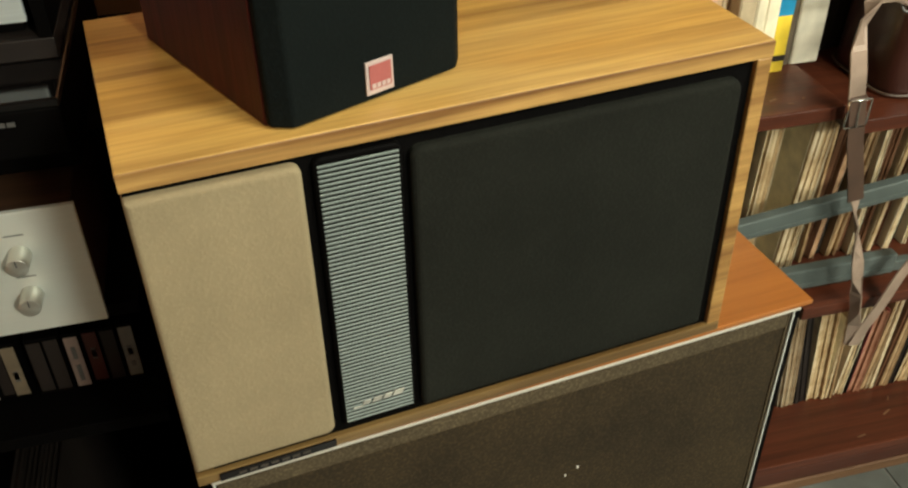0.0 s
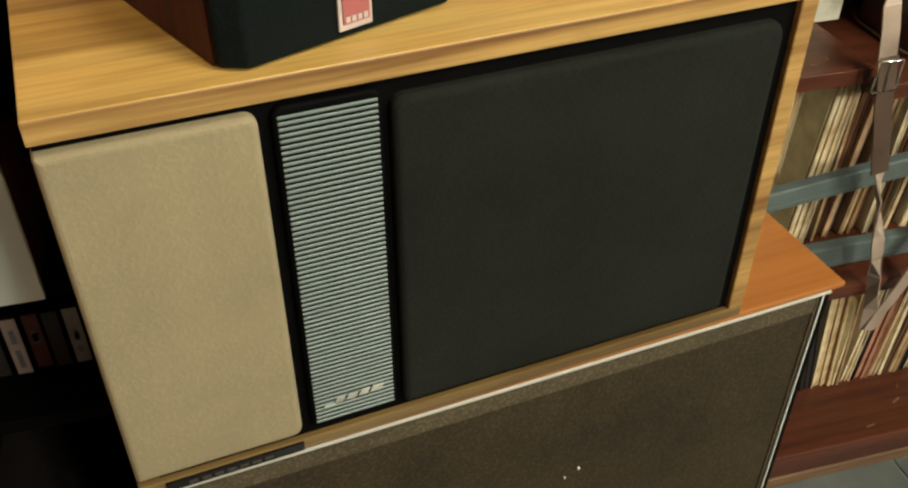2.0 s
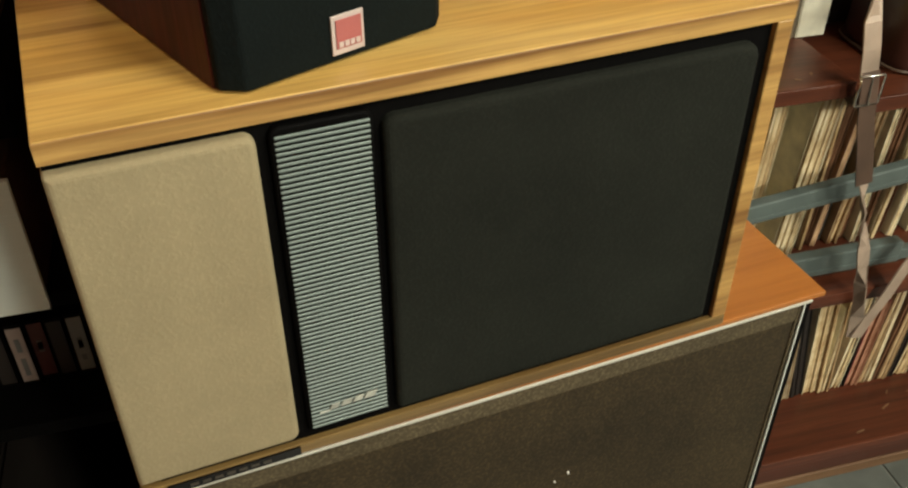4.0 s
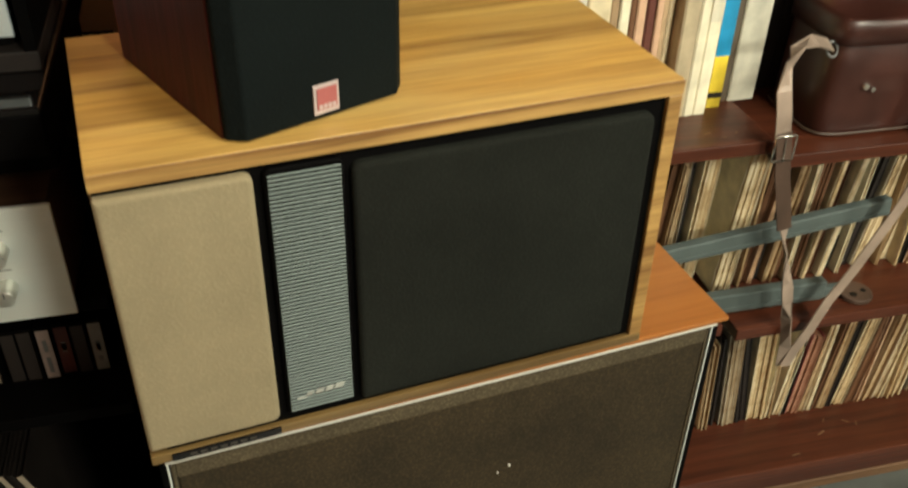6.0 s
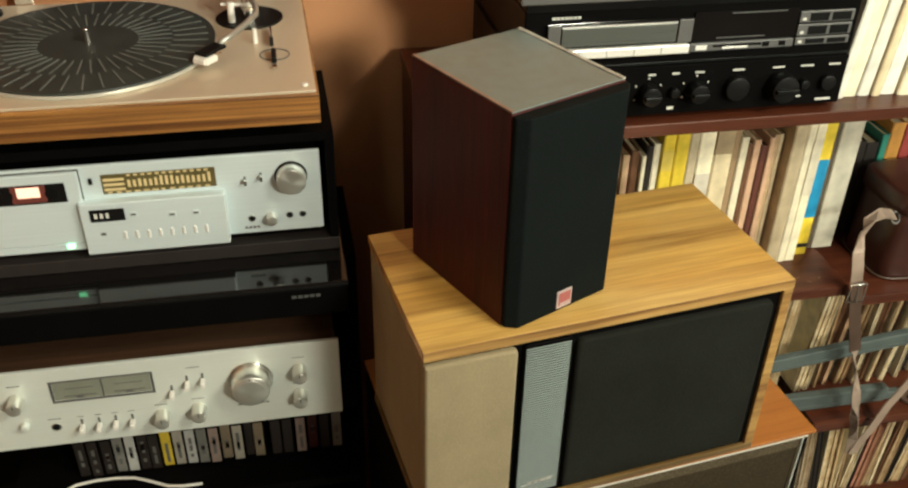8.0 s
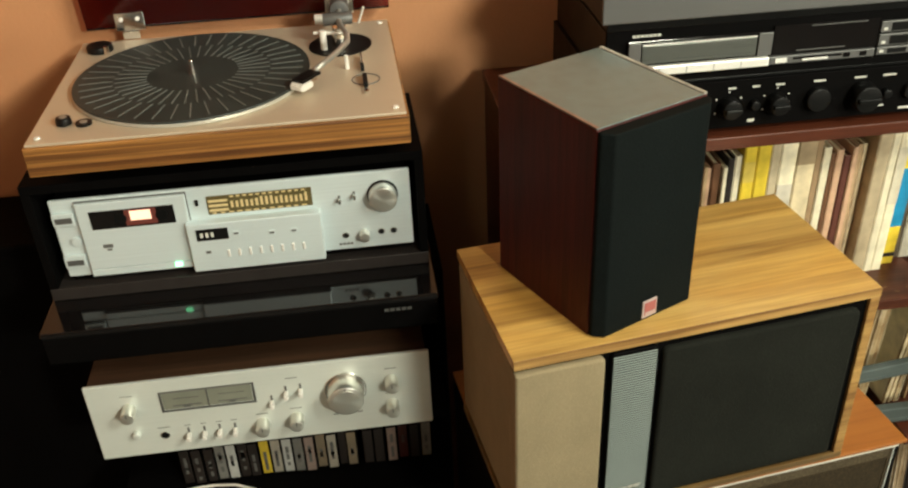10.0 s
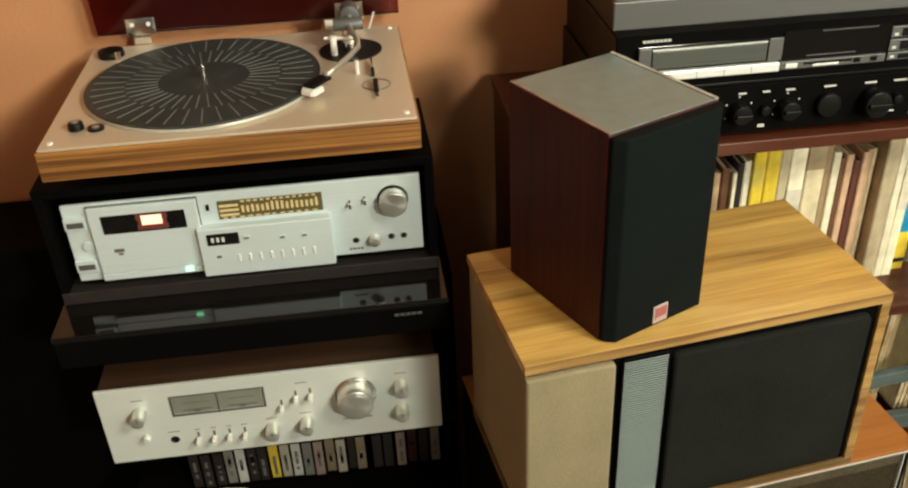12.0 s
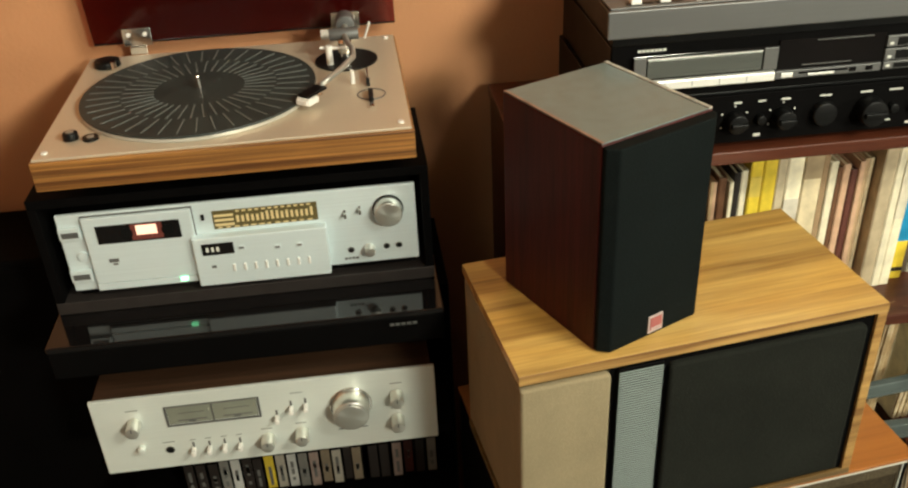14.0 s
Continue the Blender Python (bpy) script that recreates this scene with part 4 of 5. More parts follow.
    bm = B(nb(), x0 + 0.0095, x1 + 0.0015, -0.0042, -0.0031, 0.0005, 0.0028)
    bmesh.ops.transform(bm, matrix=q, verts=bm.verts)
    part("lid_rim", bm, "gloss", lid, "dark lower edge of the lid")
    for x in (-0.445, -0.147):
        bm2 = nb()
        B(bm2, x - 0.0205, x + 0.0205, -0.0074, -0.0044, -0.003, 0.0225, 0.0008)
        B(bm2, x - 0.012, x + 0.012, -0.012, -0.0044, -0.0145, -0.0031, 0.001)
        bmesh.ops.transform(bm2, matrix=q, verts=bm2.verts)
        hg = part("hinge", bm2, "chrome", t, "chrome hinge plate")
        for dx in (-0.0115, 0.0115):
            bm2 = C(nb(), (x + dx, -0.0075, 0.0135), 0.003, 0.003, 0.0014, "-y", 16)
            bmesh.ops.transform(bm2, matrix=q, verts=bm2.verts)
            part("screw", bm2, "white", hg)
    return t


turntable()

# ---- black audio units on the bookcase ----


def black_amp():
    t = thing("black_amplifier", pose(0, 0, 0), "black amplifier with a row of black knobs on the bookcase", "amplifier")
    x0, x1, y = 0.168, 0.610, 0.308
    box_part("case", t, "plastic", x0, x1, y + 0.006, 0.575, 0.981, 1.050, 0.001)
    box_part("face_plate", t, "black", x0, x1, y, y + 0.0055, 0.980, 1.047, 0.001)
    for x in (0.21, 0.57):
        for yy in (0.34, 0.54):
            part("foot", C(nb(), (x, yy, 0.9722), 0.012, 0.012, 0.0086, "z", 20), "rubber", t)
    for x, r, l in ((0.338, 0.0125, 0.018), (0.372, 0.006, 0.010), (0.402, 0.0125, 0.018), (0.457, 0.0155, 0.010), (0.518, 0.0175, 0.022), (0.551, 0.006, 0.010), (0.585, 0.010, 0.008)):
        k = part("knob", C(nb(), (x, y - 0.0001, 1.012), r * 1.08, r, l, "-y", 36, 0.0012), "plastic", t, "", True)
        if l > 0.012:
            part("grip", B(nb(), x - r * 0.85, x + r * 0.85, y - l - 0.006, y - l, 1.009, 1.015, 0.001), "plastic", k)
    for x, w in ((0.341, 0.010), (0.373, 0.010), (0.405, 0.012), (0.458, 0.016), (0.513, 0.016), (0.553, 0.018), (0.592, 0.016)):
        box_part("printed_mark", t, "paleprint", x - w / 2, x + w / 2, y - 0.0006, y - 0.0001, 1.0345, 1.0368)
    for x0, x1, z0, z1 in ((0.575, 0.597, 0.9855, 0.9885), (0.367, 0.376, 0.9865, 0.9905), (0.545, 0.553, 0.992, 0.994)):
        box_part("printed_mark", t, "paleprint", x0, x1, y - 0.0006, y - 0.0001, z0, z1)
    for x in (0.338, 0.402):
        for k in range(5):
            a = math.radians(-30 + 60 * k)
            cx, cz = x + 0.019 * math.cos(a), 1.012 + 0.019 * math.sin(a)
            box_part("scale_dot", t, "paleprint", cx - 0.001, cx + 0.001, y - 0.0006, y - 0.0001, cz - 0.001, cz + 0.001)
    return t


def black_tape():
    t = thing("black_cassette_deck", pose(0, 0, 0), "black and silver cassette deck on top of the black amplifier", "cassette deck")
    x0, x1, y, z0, z1 = 0.172, 0.606, 0.306, 1.0525, 1.124
    box_part("case", t, "plastic", x0, x1, y + 0.004, 0.57, z0, z1 - 0.002, 0.001)
    box_part("face_plate", t, "black", x0, x1, y, y + 0.0035, z0 + 0.001, z1, 0.001)
    w = box_part("cassette_door", t, "gloss", 0.198, 0.383, y - 0.004, y - 0.0002, 1.0785, 1.1105, 0.0008, "dark glossy cassette door")
    for a, b in ((0.199, 0.2145), (0.364, 0.382)):
        box_part("door_pillar", w, "darkmetal", a, b, y - 0.0062, y - 0.0042, 1.080, 1.109, 0.0006)
    box_part("window", w, "windowsheen", 0.2165, 0.362, y - 0.0056, y - 0.0042, 1.0815, 1.1045, 0.0004, "tape window with its grey reflection put in the colour")
    box_part("window_edge", w, "trim", 0.2165, 0.362, y - 0.0060, y - 0.0042, 1.1052, 1.1062)
    st = box_part("silver_strip", t, "trim", 0.203, 0.380, y - 0.009, y - 0.0002, 1.0665, 1.0778, 0.0012, "bright silver key strip")
    for x in (0.238, 0.273, 0.308, 0.343):
        box_part("key_joint", st, "greymetal", x, x + 0.0006, y - 0.0093, y - 0.0091, 1.0672, 1.077)
    d = box_part("display", t, "gloss", 0.384, 0.522, y - 0.003, y - 0.0002, 1.0775, 1.116, 0.0006, "glossy black display")
    for x0b, x1b, z in ((0.432, 0.505, 1.1125), (0.416, 0.480, 1.0815)):
        box_part("display_line", d, "darkmetal", x0b, x1b, y - 0.0036, y - 0.0031, z, z + 0.0012)
    kp = box_part("key_panel", t, "greymetal", 0.382, 0.520, y - 0.006, y - 0.0002, 1.0665, 1.0768, 0.0008)
    box_part("key", kp, "trim", 0.389, 0.404, y - 0.0072, y - 0.0062, 1.0685, 1.0745, 0.0004)
    box_part("slot", kp, "gloss", 0.412, 0.476, y - 0.0066, y - 0.0062, 1.0715, 1.0745)
    box_part("slider", kp, "trim", 0.424, 0.458, y - 0.0078, y - 0.0068, 1.0690, 1.0718, 0.0004)
    for x in (0.478, 0.500):
        box_part("key", kp, "gloss", x, x + 0.009, y - 0.0072, y - 0.0062, 1.069, 1.075, 0.0006)
    for z0b, z1b in ((1.0665, 1.0765), (1.0785, 1.0935), (1.096, 1.1105)):
        rp = box_part("button_panel", t, "darkmetal", 0.524, 0.598, y - 0.004, y - 0.0002, z0b, z1b, 0.0008)
        box_part("lamp_mark", rp, "paleprint", 0.5275, 0.5325, y - 0.0048, y - 0.0042, z0b + 0.003, z0b + 0.0065)
        for k in range(2):
            box_part("button", rp, "plastic", 0.538 + 0.030 * k, 0.563 + 0.030 * k, y - 0.0052, y - 0.0042, z0b + 0.002, z1b - 0.002)
    bm = nb()
    for k in range(7):
        B(bm, 0.2045 + 0.0052 * k, 0.2085 + 0.0052 * k, y - 0.0006, y - 0.0001, 1.1145, 1.1175)
    part("maker_mark", bm, "paleprint", t)
    return t


def silver_player():
    t = thing("grey_record_player", pose(0, 0, 0), "grey record player with white slide controls on the black units", "record player")
    x0, x1, y = 0.160, 0.600, 0.285
    box_part("base", t, "plastic", x0 + 0.012, x1 - 0.012, y + 0.02, 0.575, 1.1245, 1.1405, 0.001)
    box_part("body", t, "plastic", x0 + 0.001, x1 - 0.001, y + 0.0062, 0.58, 1.141, 1.174, 0.002)
    box_part("front_panel", t, "greymetal", x0, x1, y, y + 0.006, 1.1405, 1.1745, 0.0015, "brushed grey front panel")
    p = box_part("control_ledge", t, "greymetal", x0 + 0.004, x1 - 0.004, y + 0.0065, y + 0.09, 1.1742, 1.1765, 0.0008)
    for x in (0.19, 0.225):
        s = box_part("slot", p, "plastic", x - 0.004, x + 0.028, y + 0.014, y + 0.022, 1.1767, 1.1772)
        box_part("slider", s, "white", x, x + 0.013, y + 0.012, y + 0.024, 1.1773, 1.183, 0.0012)
    for x in (0.27, 0.286, 0.34):
        box_part("button", p, "white", x, x + 0.006, y + 0.014, y + 0.020, 1.1767, 1.1785)
    box_part("rear_case", t, "plastic", x0 + 0.004, x1 - 0.004, y + 0.1, 0.575, 1.1742, 1.20, 0.002)
    return t


black_amp()
black_tape()
silver_player()

# ---- dark cabinet beside the rack ----


def dark_cabinet():
    t = thing("dark_cabinet", pose(0, 0, 0), "black cabinet standing in shadow beside the hi-fi rack", "cabinet")
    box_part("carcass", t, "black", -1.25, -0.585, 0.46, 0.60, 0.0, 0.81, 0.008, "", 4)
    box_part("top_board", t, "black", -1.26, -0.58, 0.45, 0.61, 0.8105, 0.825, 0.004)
    return t


dark_cabinet()

# ---- books, papers, cassettes ----
PAPER = {}


def paper(colour):
    key = tuple(round(c, 3) for c in colour)
    if key not in PAPER:
        PAPER[key] = surface("printed_cover", key, 0.55, 0, 0.22, 35, 0.03, 300, 0.0, 0.10)
    return PAPER[key]


SHEETS = {}


def sheets(colour):
    """Loose yellowed sheets: each one a shade of its own."""
    key = tuple(round(c, 3) for c in colour)
    if key not in SHEETS:
        m, n, l, p = principled("loose_sheets")
        mp, layer, ra, co, t, mx = n.new("ShaderNodeMapping"), n.new("ShaderNodeTexNoise"), n.new("ShaderNodeValToRGB"), n.new("ShaderNodeTexCoord"), n.new("ShaderNodeTexNoise"), n.new("ShaderNodeMix")
        ra.color_ramp.elements[0].color, ra.color_ramp.elements[1].color = (key[0] * 0.40, key[1] * 0.27, key[2] * 0.17, 1), shade(key, 1.12)
        mid = ra.color_ramp.elements.new(0.45)
        mid.color = (key[0] * 0.92, key[1] * 0.82, key[2] * 0.68, 1)
        t.inputs["Scale"].default_value, t.inputs["Detail"].default_value = 45, 6
        mx.data_type, mx.blend_type = "RGBA", "MULTIPLY"
        rt = n.new("ShaderNodeValToRGB")
        rt.color_ramp.elements[0].position, rt.color_ramp.elements[1].position = 0.36, 0.56
        rt.color_ramp.elements[0].color, rt.color_ramp.elements[1].color = (0.62, 0.52, 0.4, 1), (1, 1, 1, 1)
        mx.inputs[0].default_value = 0.8
        mp.inputs["Scale"].default_value = (280, 3, 1.5)
        layer.inputs["Scale"].default_value, layer.inputs["Detail"].default_value = 1, 1
        ra.color_ramp.elements[0].position, ra.color_ramp.elements[-1].position = 0.3, 0.68
        l.new(co.outputs["Object"], mp.inputs["Vector"]), l.new(mp.outputs["Vector"], layer.inputs["Vector"]), l.new(layer.outputs["Fac"], ra.inputs["Fac"])
        l.new(co.outputs["Object"], t.inputs["Vector"]), l.new(t.outputs["Fac"], rt.inputs["Fac"])
        l.new(ra.outputs["Color"], mx.inputs[6]), l.new(rt.outputs["Color"], mx.inputs[7]), l.new(mx.outputs[2], p.inputs["Base Color"])
        p.inputs["Roughness"].default_value = 0.85
        SHEETS[key] = m
    return SHEETS[key]


def book(x, y, z, w, d, h, colour, lean=0.0, words="", bands=(), name="book", group="books on the shelves"):
    """A bound volume, spine to the front, standing at x on z; lean in degrees to its right."""
    t = thing(name, pose(x, y, z, 0, lean, 0), words, {"book": "book", "magazine": "magazine", "record_sleeve": "record"}[name], group)
    c = paper(colour)
    k = min(0.0016, w * 0.18)
    if name == "book":
        bm = nb()
        B(bm, 0, k, 0, d, 0, h), B(bm, w - k, w, 0, d, 0, h)
        B(bm, k * 0.7, w - k * 0.7, -0.0012, k, 0, h, k * 0.5, 2)
        part("cover", bm, c, t)
        box_part("page_block", t, "pages", k, w - k, k + 0.0002, d - 0.003, 0.002, h - 0.003)
    else:
        q = min(0.0009, w * 0.15)
        bm = nb()
        B(bm, 0, q, 0.0015, d, 0, h), B(bm, w - q, w, 0.0, d, 0, h - 0.001)
        part("cover", bm, c, t)
        r = random.Random(int(x * 9973) + int(z * 100))
        bm, u, rings = nb(), q, []
        while u < w - q - 0.0004:
            v, f, g = min(w - q, u + r.uniform(0.0018, 0.0062)), r.uniform(-0.003, 0.006), h - r.uniform(0.001, 0.012)
            rings += [[bm.verts.new((e, py, pz)) for py, pz in ((f, 0.0005), (d - 0.002, 0.0005), (d - 0.002, g), (f, g))] for e in (u, v)]
            u = v
        for p0, p1 in zip(rings, rings[1:]):
            for k4 in range(4):
                bm.faces.new((p0[k4], p0[(k4 + 1) % 4], p1[(k4 + 1) % 4], p1[k4]))
        bm.faces.new(rings[0]), bm.faces.new(rings[-1][::-1])
        bmesh.ops.recalc_face_normals(bm, faces=bm.faces)
        part("page_block", bm, sheets(tuple(0.6 * v + 0.4 * g for v, g in zip(colour, (0.5, 0.4, 0.26)))) if sum(colour) > 0.5 else c, t)
    for z0, z1, col in bands:
        part("spine_label", B(nb(), 0.0006, w - 0.0006, -0.0019, -0.0013, z0 * h, z1 * h), paper(col), t)
    return t


CREAM, IVORY, TAN, BROWN, PINKTAN, DARK = (0.68, 0.57, 0.37), (0.78, 0.71, 0.52), (0.42, 0.29, 0.16), (0.14, 0.062, 0.028), (0.54, 0.34, 0.22), (0.014, 0.010, 0.008)
YELLOW, BLUE, GREEN, WHITE, ORANGE, RED, GREY = (0.75, 0.55, 0.04), (0.01, 0.25, 0.48), (0.03, 0.24, 0.18), (0.68, 0.66, 0.58), (0.60, 0.29, 0.06), (0.38, 0.06, 0.05), (0.30, 0.26, 0.20)


def row(items, z, y, rng, spread=0.004, kind="book", lean=0.0, group="books on the shelves"):
    """items: (x, width, height, colour, words, bands) standing side by side."""
    for x, w, h, col, words, bands in items:
        book(x, y + rng.uniform(-spread, spread), z + 0.0004, w, min(rng.uniform(0.15, 0.175), 0.592 - y), h, col, lean, words, bands, kind, group)


rng = random.Random(21)
W_TAN, W_BR, W_CR, W_BK = "tan paperback book with a creased spine", "dark brown book with a plain spine", "cream paperback book, slightly yellowed", "book coloured near-black for the shade there"
# middle shelf: old paperbacks, yellow volumes, pale sets, bright spines
row([(0.250, 0.012, 0.21, TAN, W_TAN, ()), (0.266, 0.016, 0.22, BROWN, W_BR, ()), (0.284, 0.010, 0.20, CREAM, W_CR, ()), (0.296, 0.014, 0.21, TAN, W_TAN, ()), (0.312, 0.012, 0.20, DARK, W_BK, ()),
     (0.327, 0.007, 0.205, CREAM, W_CR, ()), (0.336, 0.012, 0.200, BROWN, W_BR, ()), (0.350, 0.006, 0.200, PINKTAN, "thin pinkish-tan booklet, creased", ()), (0.357, 0.006, 0.203, TAN, "thin tan booklet with creased spine", ()), (0.364, 0.006, 0.198, PINKTAN, "thin pinkish-tan booklet, creased", ()),
     (0.372, 0.012, 0.205, BROWN, W_BR, ()), (0.386, 0.006, 0.200, IVORY, "thin ivory booklet, slightly yellowed", ()), (0.394, 0.009, 0.212, DARK, W_BK, ())], 0.668, 0.404, rng)
row([(0.404, 0.010, 0.215, IVORY, "ivory paperback book, slightly yellowed", ()), (0.4155, 0.018, 0.240, YELLOW, "bright yellow book with faded print", ((0.72, 0.86, (0.60, 0.45, 0.08)),)),
     (0.435, 0.020, 0.240, YELLOW, "bright yellow book with a cream foot", ((0.0, 0.55, (0.66, 0.54, 0.18)),)), (0.457, 0.014, 0.236, (0.50, 0.42, 0.28), "pale brown cloth-bound book with faded spine", ()),
     (0.472, 0.024, 0.232, IVORY, "thick ivory book with small spine print", ((0.45, 0.7, (0.6, 0.55, 0.45)),)), (0.4975, 0.028, 0.236, CREAM, "thick cream book with plain spine", ((0.82, 0.99, (0.36, 0.27, 0.16)),)),
     (0.527, 0.010, 0.232, (0.30, 0.20, 0.11), "brown cloth-bound book with faded spine", ()), (0.539, 0.012, 0.216, IVORY, "ivory paperback book, slightly yellowed", ()), (0.552, 0.007, 0.205, BROWN, "thin dark brown bound book", ()),
     (0.560, 0.011, 0.210, PINKTAN, "pinkish-tan paperback book with worn spine", ()), (0.572, 0.010, 0.20, (0.10, 0.03, 0.02), "dark red-brown book in shadow", ()), (0.583, 0.008, 0.214, PINKTAN, "pinkish-tan paperback book with worn spine", ()),
     (0.592, 0.007, 0.216, (0.55, 0.38, 0.22), "tan paperback book with worn spine", ()), (0.600, 0.007, 0.216, CREAM, W_CR, ())], 0.668, 0.402, rng, 0.003)
row([(0.6085, 0.020, 0.246, (0.46, 0.37, 0.24), "tall brown paper-wrapped book", ()), (0.6295, 0.012, 0.248, IVORY, "tall ivory book standing proud of the row", ()), (0.6425, 0.016, 0.240, IVORY, "tall ivory book standing proud of the row", ((0.5, 0.9, (0.66, 0.6, 0.46)),))], 0.668, 0.382, rng, 0.001)
row([(0.666, 0.020, 0.232, YELLOW, "yellow book with a bright blue spine band", ((0.30, 0.74, BLUE), (0.06, 0.09, DARK)))], 0.668, 0.398, rng, 0.001)
# the thick white book's colour is lowered to average in its shaded lower part
row([(0.688, 0.014, 0.225, (0.10, 0.075, 0.05), "dark brown cloth book in shadow", ()), (0.7035, 0.036, 0.226, (0.50, 0.47, 0.38), "thick white book with a rounded spine, greyed for its shade", ())], 0.668, 0.410, rng, 0.001)
# the near-black books left of the green one paint the leather case's shadow
row([(0.744, 0.024, 0.17, DARK, W_BK, ()), (0.770, 0.026, 0.175, DARK, W_BK, ()), (0.798, 0.022, 0.17, DARK, W_BK, ()), (0.822, 0.012, 0.184, GREEN, "green book with a plain spine", ()), (0.8355, 0.023, 0.203, ORANGE, "orange book with a plain spine", ()), (0.860, 0.018, 0.200, RED, "dark red book with a plain spine", ()),
     (0.8795, 0.009, 0.198, PINKTAN, "pink paperback book with worn spine", ((0.7, 0.95, (0.6, 0.3, 0.25)),)), (0.890, 0.020, 0.185, RED, "dark red book with a plain spine", ()), (0.912, 0.022, 0.18, DARK, W_BK, ()), (0.936, 0.026, 0.19, DARK, W_BK, ()), (0.964, 0.030, 0.19, BROWN, W_BR, ())], 0.650, 0.470, rng, 0.003)



# the brown and black tones also paint the shade between papers
TONES = [(CREAM, "cream paper-covered magazine with frayed edges"), (IVORY, "ivory magazine with worn edges"), (TAN, "tan magazine with frayed edges"), (PINKTAN, "pinkish-tan magazine with worn edges"), (BROWN, "dark brown magazine with worn edges, toned like the shaded gaps"), (DARK, "black sheaf in the tone of a shaded gap"), (GREY, "grey-brown paper folder, worn"), ((0.36, 0.10, 0.085), "faded red magazine with worn edges")]


def magazine(x, w, h, tone, z, y, lean):
    col, words = TONES[tone]
    lean += random.Random(int(x * 7919)).uniform(-2.5, 2.5)
    book(x, y, z + 0.0004 + max(0.0, math.sin(math.radians(lean))) * w, w, 0.17, h, col, lean, words, (), "magazine", "papers on the lower shelves")


def paper_row(x, x1, z, y, h, lean, seed):
    """Leaning papers and thin magazines along a shelf, some thick sheaves, dark ones painting shaded gaps between."""
    r = random.Random(seed)
    while x < x1:
        w = r.choice((0.004, 0.006, 0.008, 0.010, 0.014, 0.020))
        tone = r.choices(range(7), (4, 3, 4, 2, 4, 4, 2))[0]
        magazine(x, w, h * r.uniform(0.80, 1.0), tone, z, y + r.uniform(-0.010, 0.014), lean + r.uniform(-2.5, 2.5))
        x += w + r.uniform(0.0008, 0.006)


paper_row(0.44, 0.60, 0.385, 0.392, 0.222, 1, 3)
for x, w, h, tone, dy in ((0.612, 0.006, 0.20, 2, 0), (0.622, 0.010, 0.215, 4, 0.006), (0.634, 0.009, 0.212, 2, -0.004), (0.645, 0.011, 0.218, 6, 0.0), (0.659, 0.007, 0.205, 5, 0.008), (0.668, 0.022, 0.224, 0, -0.006)):
    magazine(x, w, h, tone, 0.385, 0.388 + dy, 2)
for x, w, h, tone, dy in ((0.724, 0.030, 0.228, 1, -0.006), (0.757, 0.007, 0.20, 4, 0.004), (0.766, 0.005, 0.215, 2, 0), (0.773, 0.009, 0.21, 4, 0.006), (0.785, 0.006, 0.20, 3, 0), (0.793, 0.012, 0.222, 5, 0.01), (0.808, 0.014, 0.215, 2, -0.002), (0.826, 0.010, 0.19, 4, 0.006),
                          (0.840, 0.006, 0.20, 1, -0.006), (0.850, 0.016, 0.205, 4, 0.004), (0.869, 0.007, 0.21, 0, -0.004), (0.880, 0.010, 0.195, 4, 0.004), (0.894, 0.008, 0.222, 1, -0.006), (0.905, 0.018, 0.20, 5, 0.012), (0.926, 0.005, 0.215, 1, -0.004), (0.934, 0.020, 0.20, 5, 0.012)):
    magazine(x, w, h, tone, 0.377, 0.388 + dy, 4)
paper_row(0.96, 1.14, 0.377, 0.39, 0.215, 4, 5)
paper_row(0.60, 0.79, 0.073, 0.40, 0.22, -4, 9)
for x, w, h, tone, lean in ((0.806, 0.026, 0.235, 6, -6), (0.836, 0.018, 0.232, 5, -6), (0.857, 0.028, 0.238, 0, -5), (0.888, 0.005, 0.215, 1, -3), (0.895, 0.005, 0.20, 2, -2), (0.905, 0.014, 0.225, 1, 1), (0.922, 0.005, 0.19, 5, 1), (0.929, 0.020, 0.17, 7, 2),
                            (0.953, 0.008, 0.215, 2, 3), (0.964, 0.010, 0.22, 1, 3), (0.978, 0.006, 0.21, 4, 3), (0.987, 0.014, 0.215, 2, 4), (1.005, 0.007, 0.22, 5, 3), (1.014, 0.022, 0.225, 0, 3), (1.040, 0.016, 0.22, 4, 4), (1.060, 0.008, 0.22, 3, 4), (1.071, 0.020, 0.215, 2, 3), (1.095, 0.012, 0.225, 1, 4)):
    magazine(x, w, h, tone, 0.073, 0.396, lean)
paper_row(1.112, 1.45, 0.073, 0.40, 0.225, 3, 19)
# white volumes beside the black units
row([(0.622, 0.013, 0.25, WHITE, "tall white book with yellowed edges", ()), (0.636, 0.020, 0.26, IVORY, "tall ivory book with yellowed edges", ()), (0.658, 0.018, 0.25, WHITE, "tall white book with yellowed edges", ()), (0.678, 0.012, 0.26, CREAM, "cream paperback book, slightly yellowed", ()),
     (0.692, 0.022, 0.25, WHITE, "tall white book with yellowed edges", ()), (0.716, 0.018, 0.26, IVORY, "tall ivory book with yellowed edges", ()), (0.736, 0.024, 0.25, CREAM, "cream paperback book, slightly yellowed", ())], 0.972, 0.335, rng, 0.004, "book", 5)


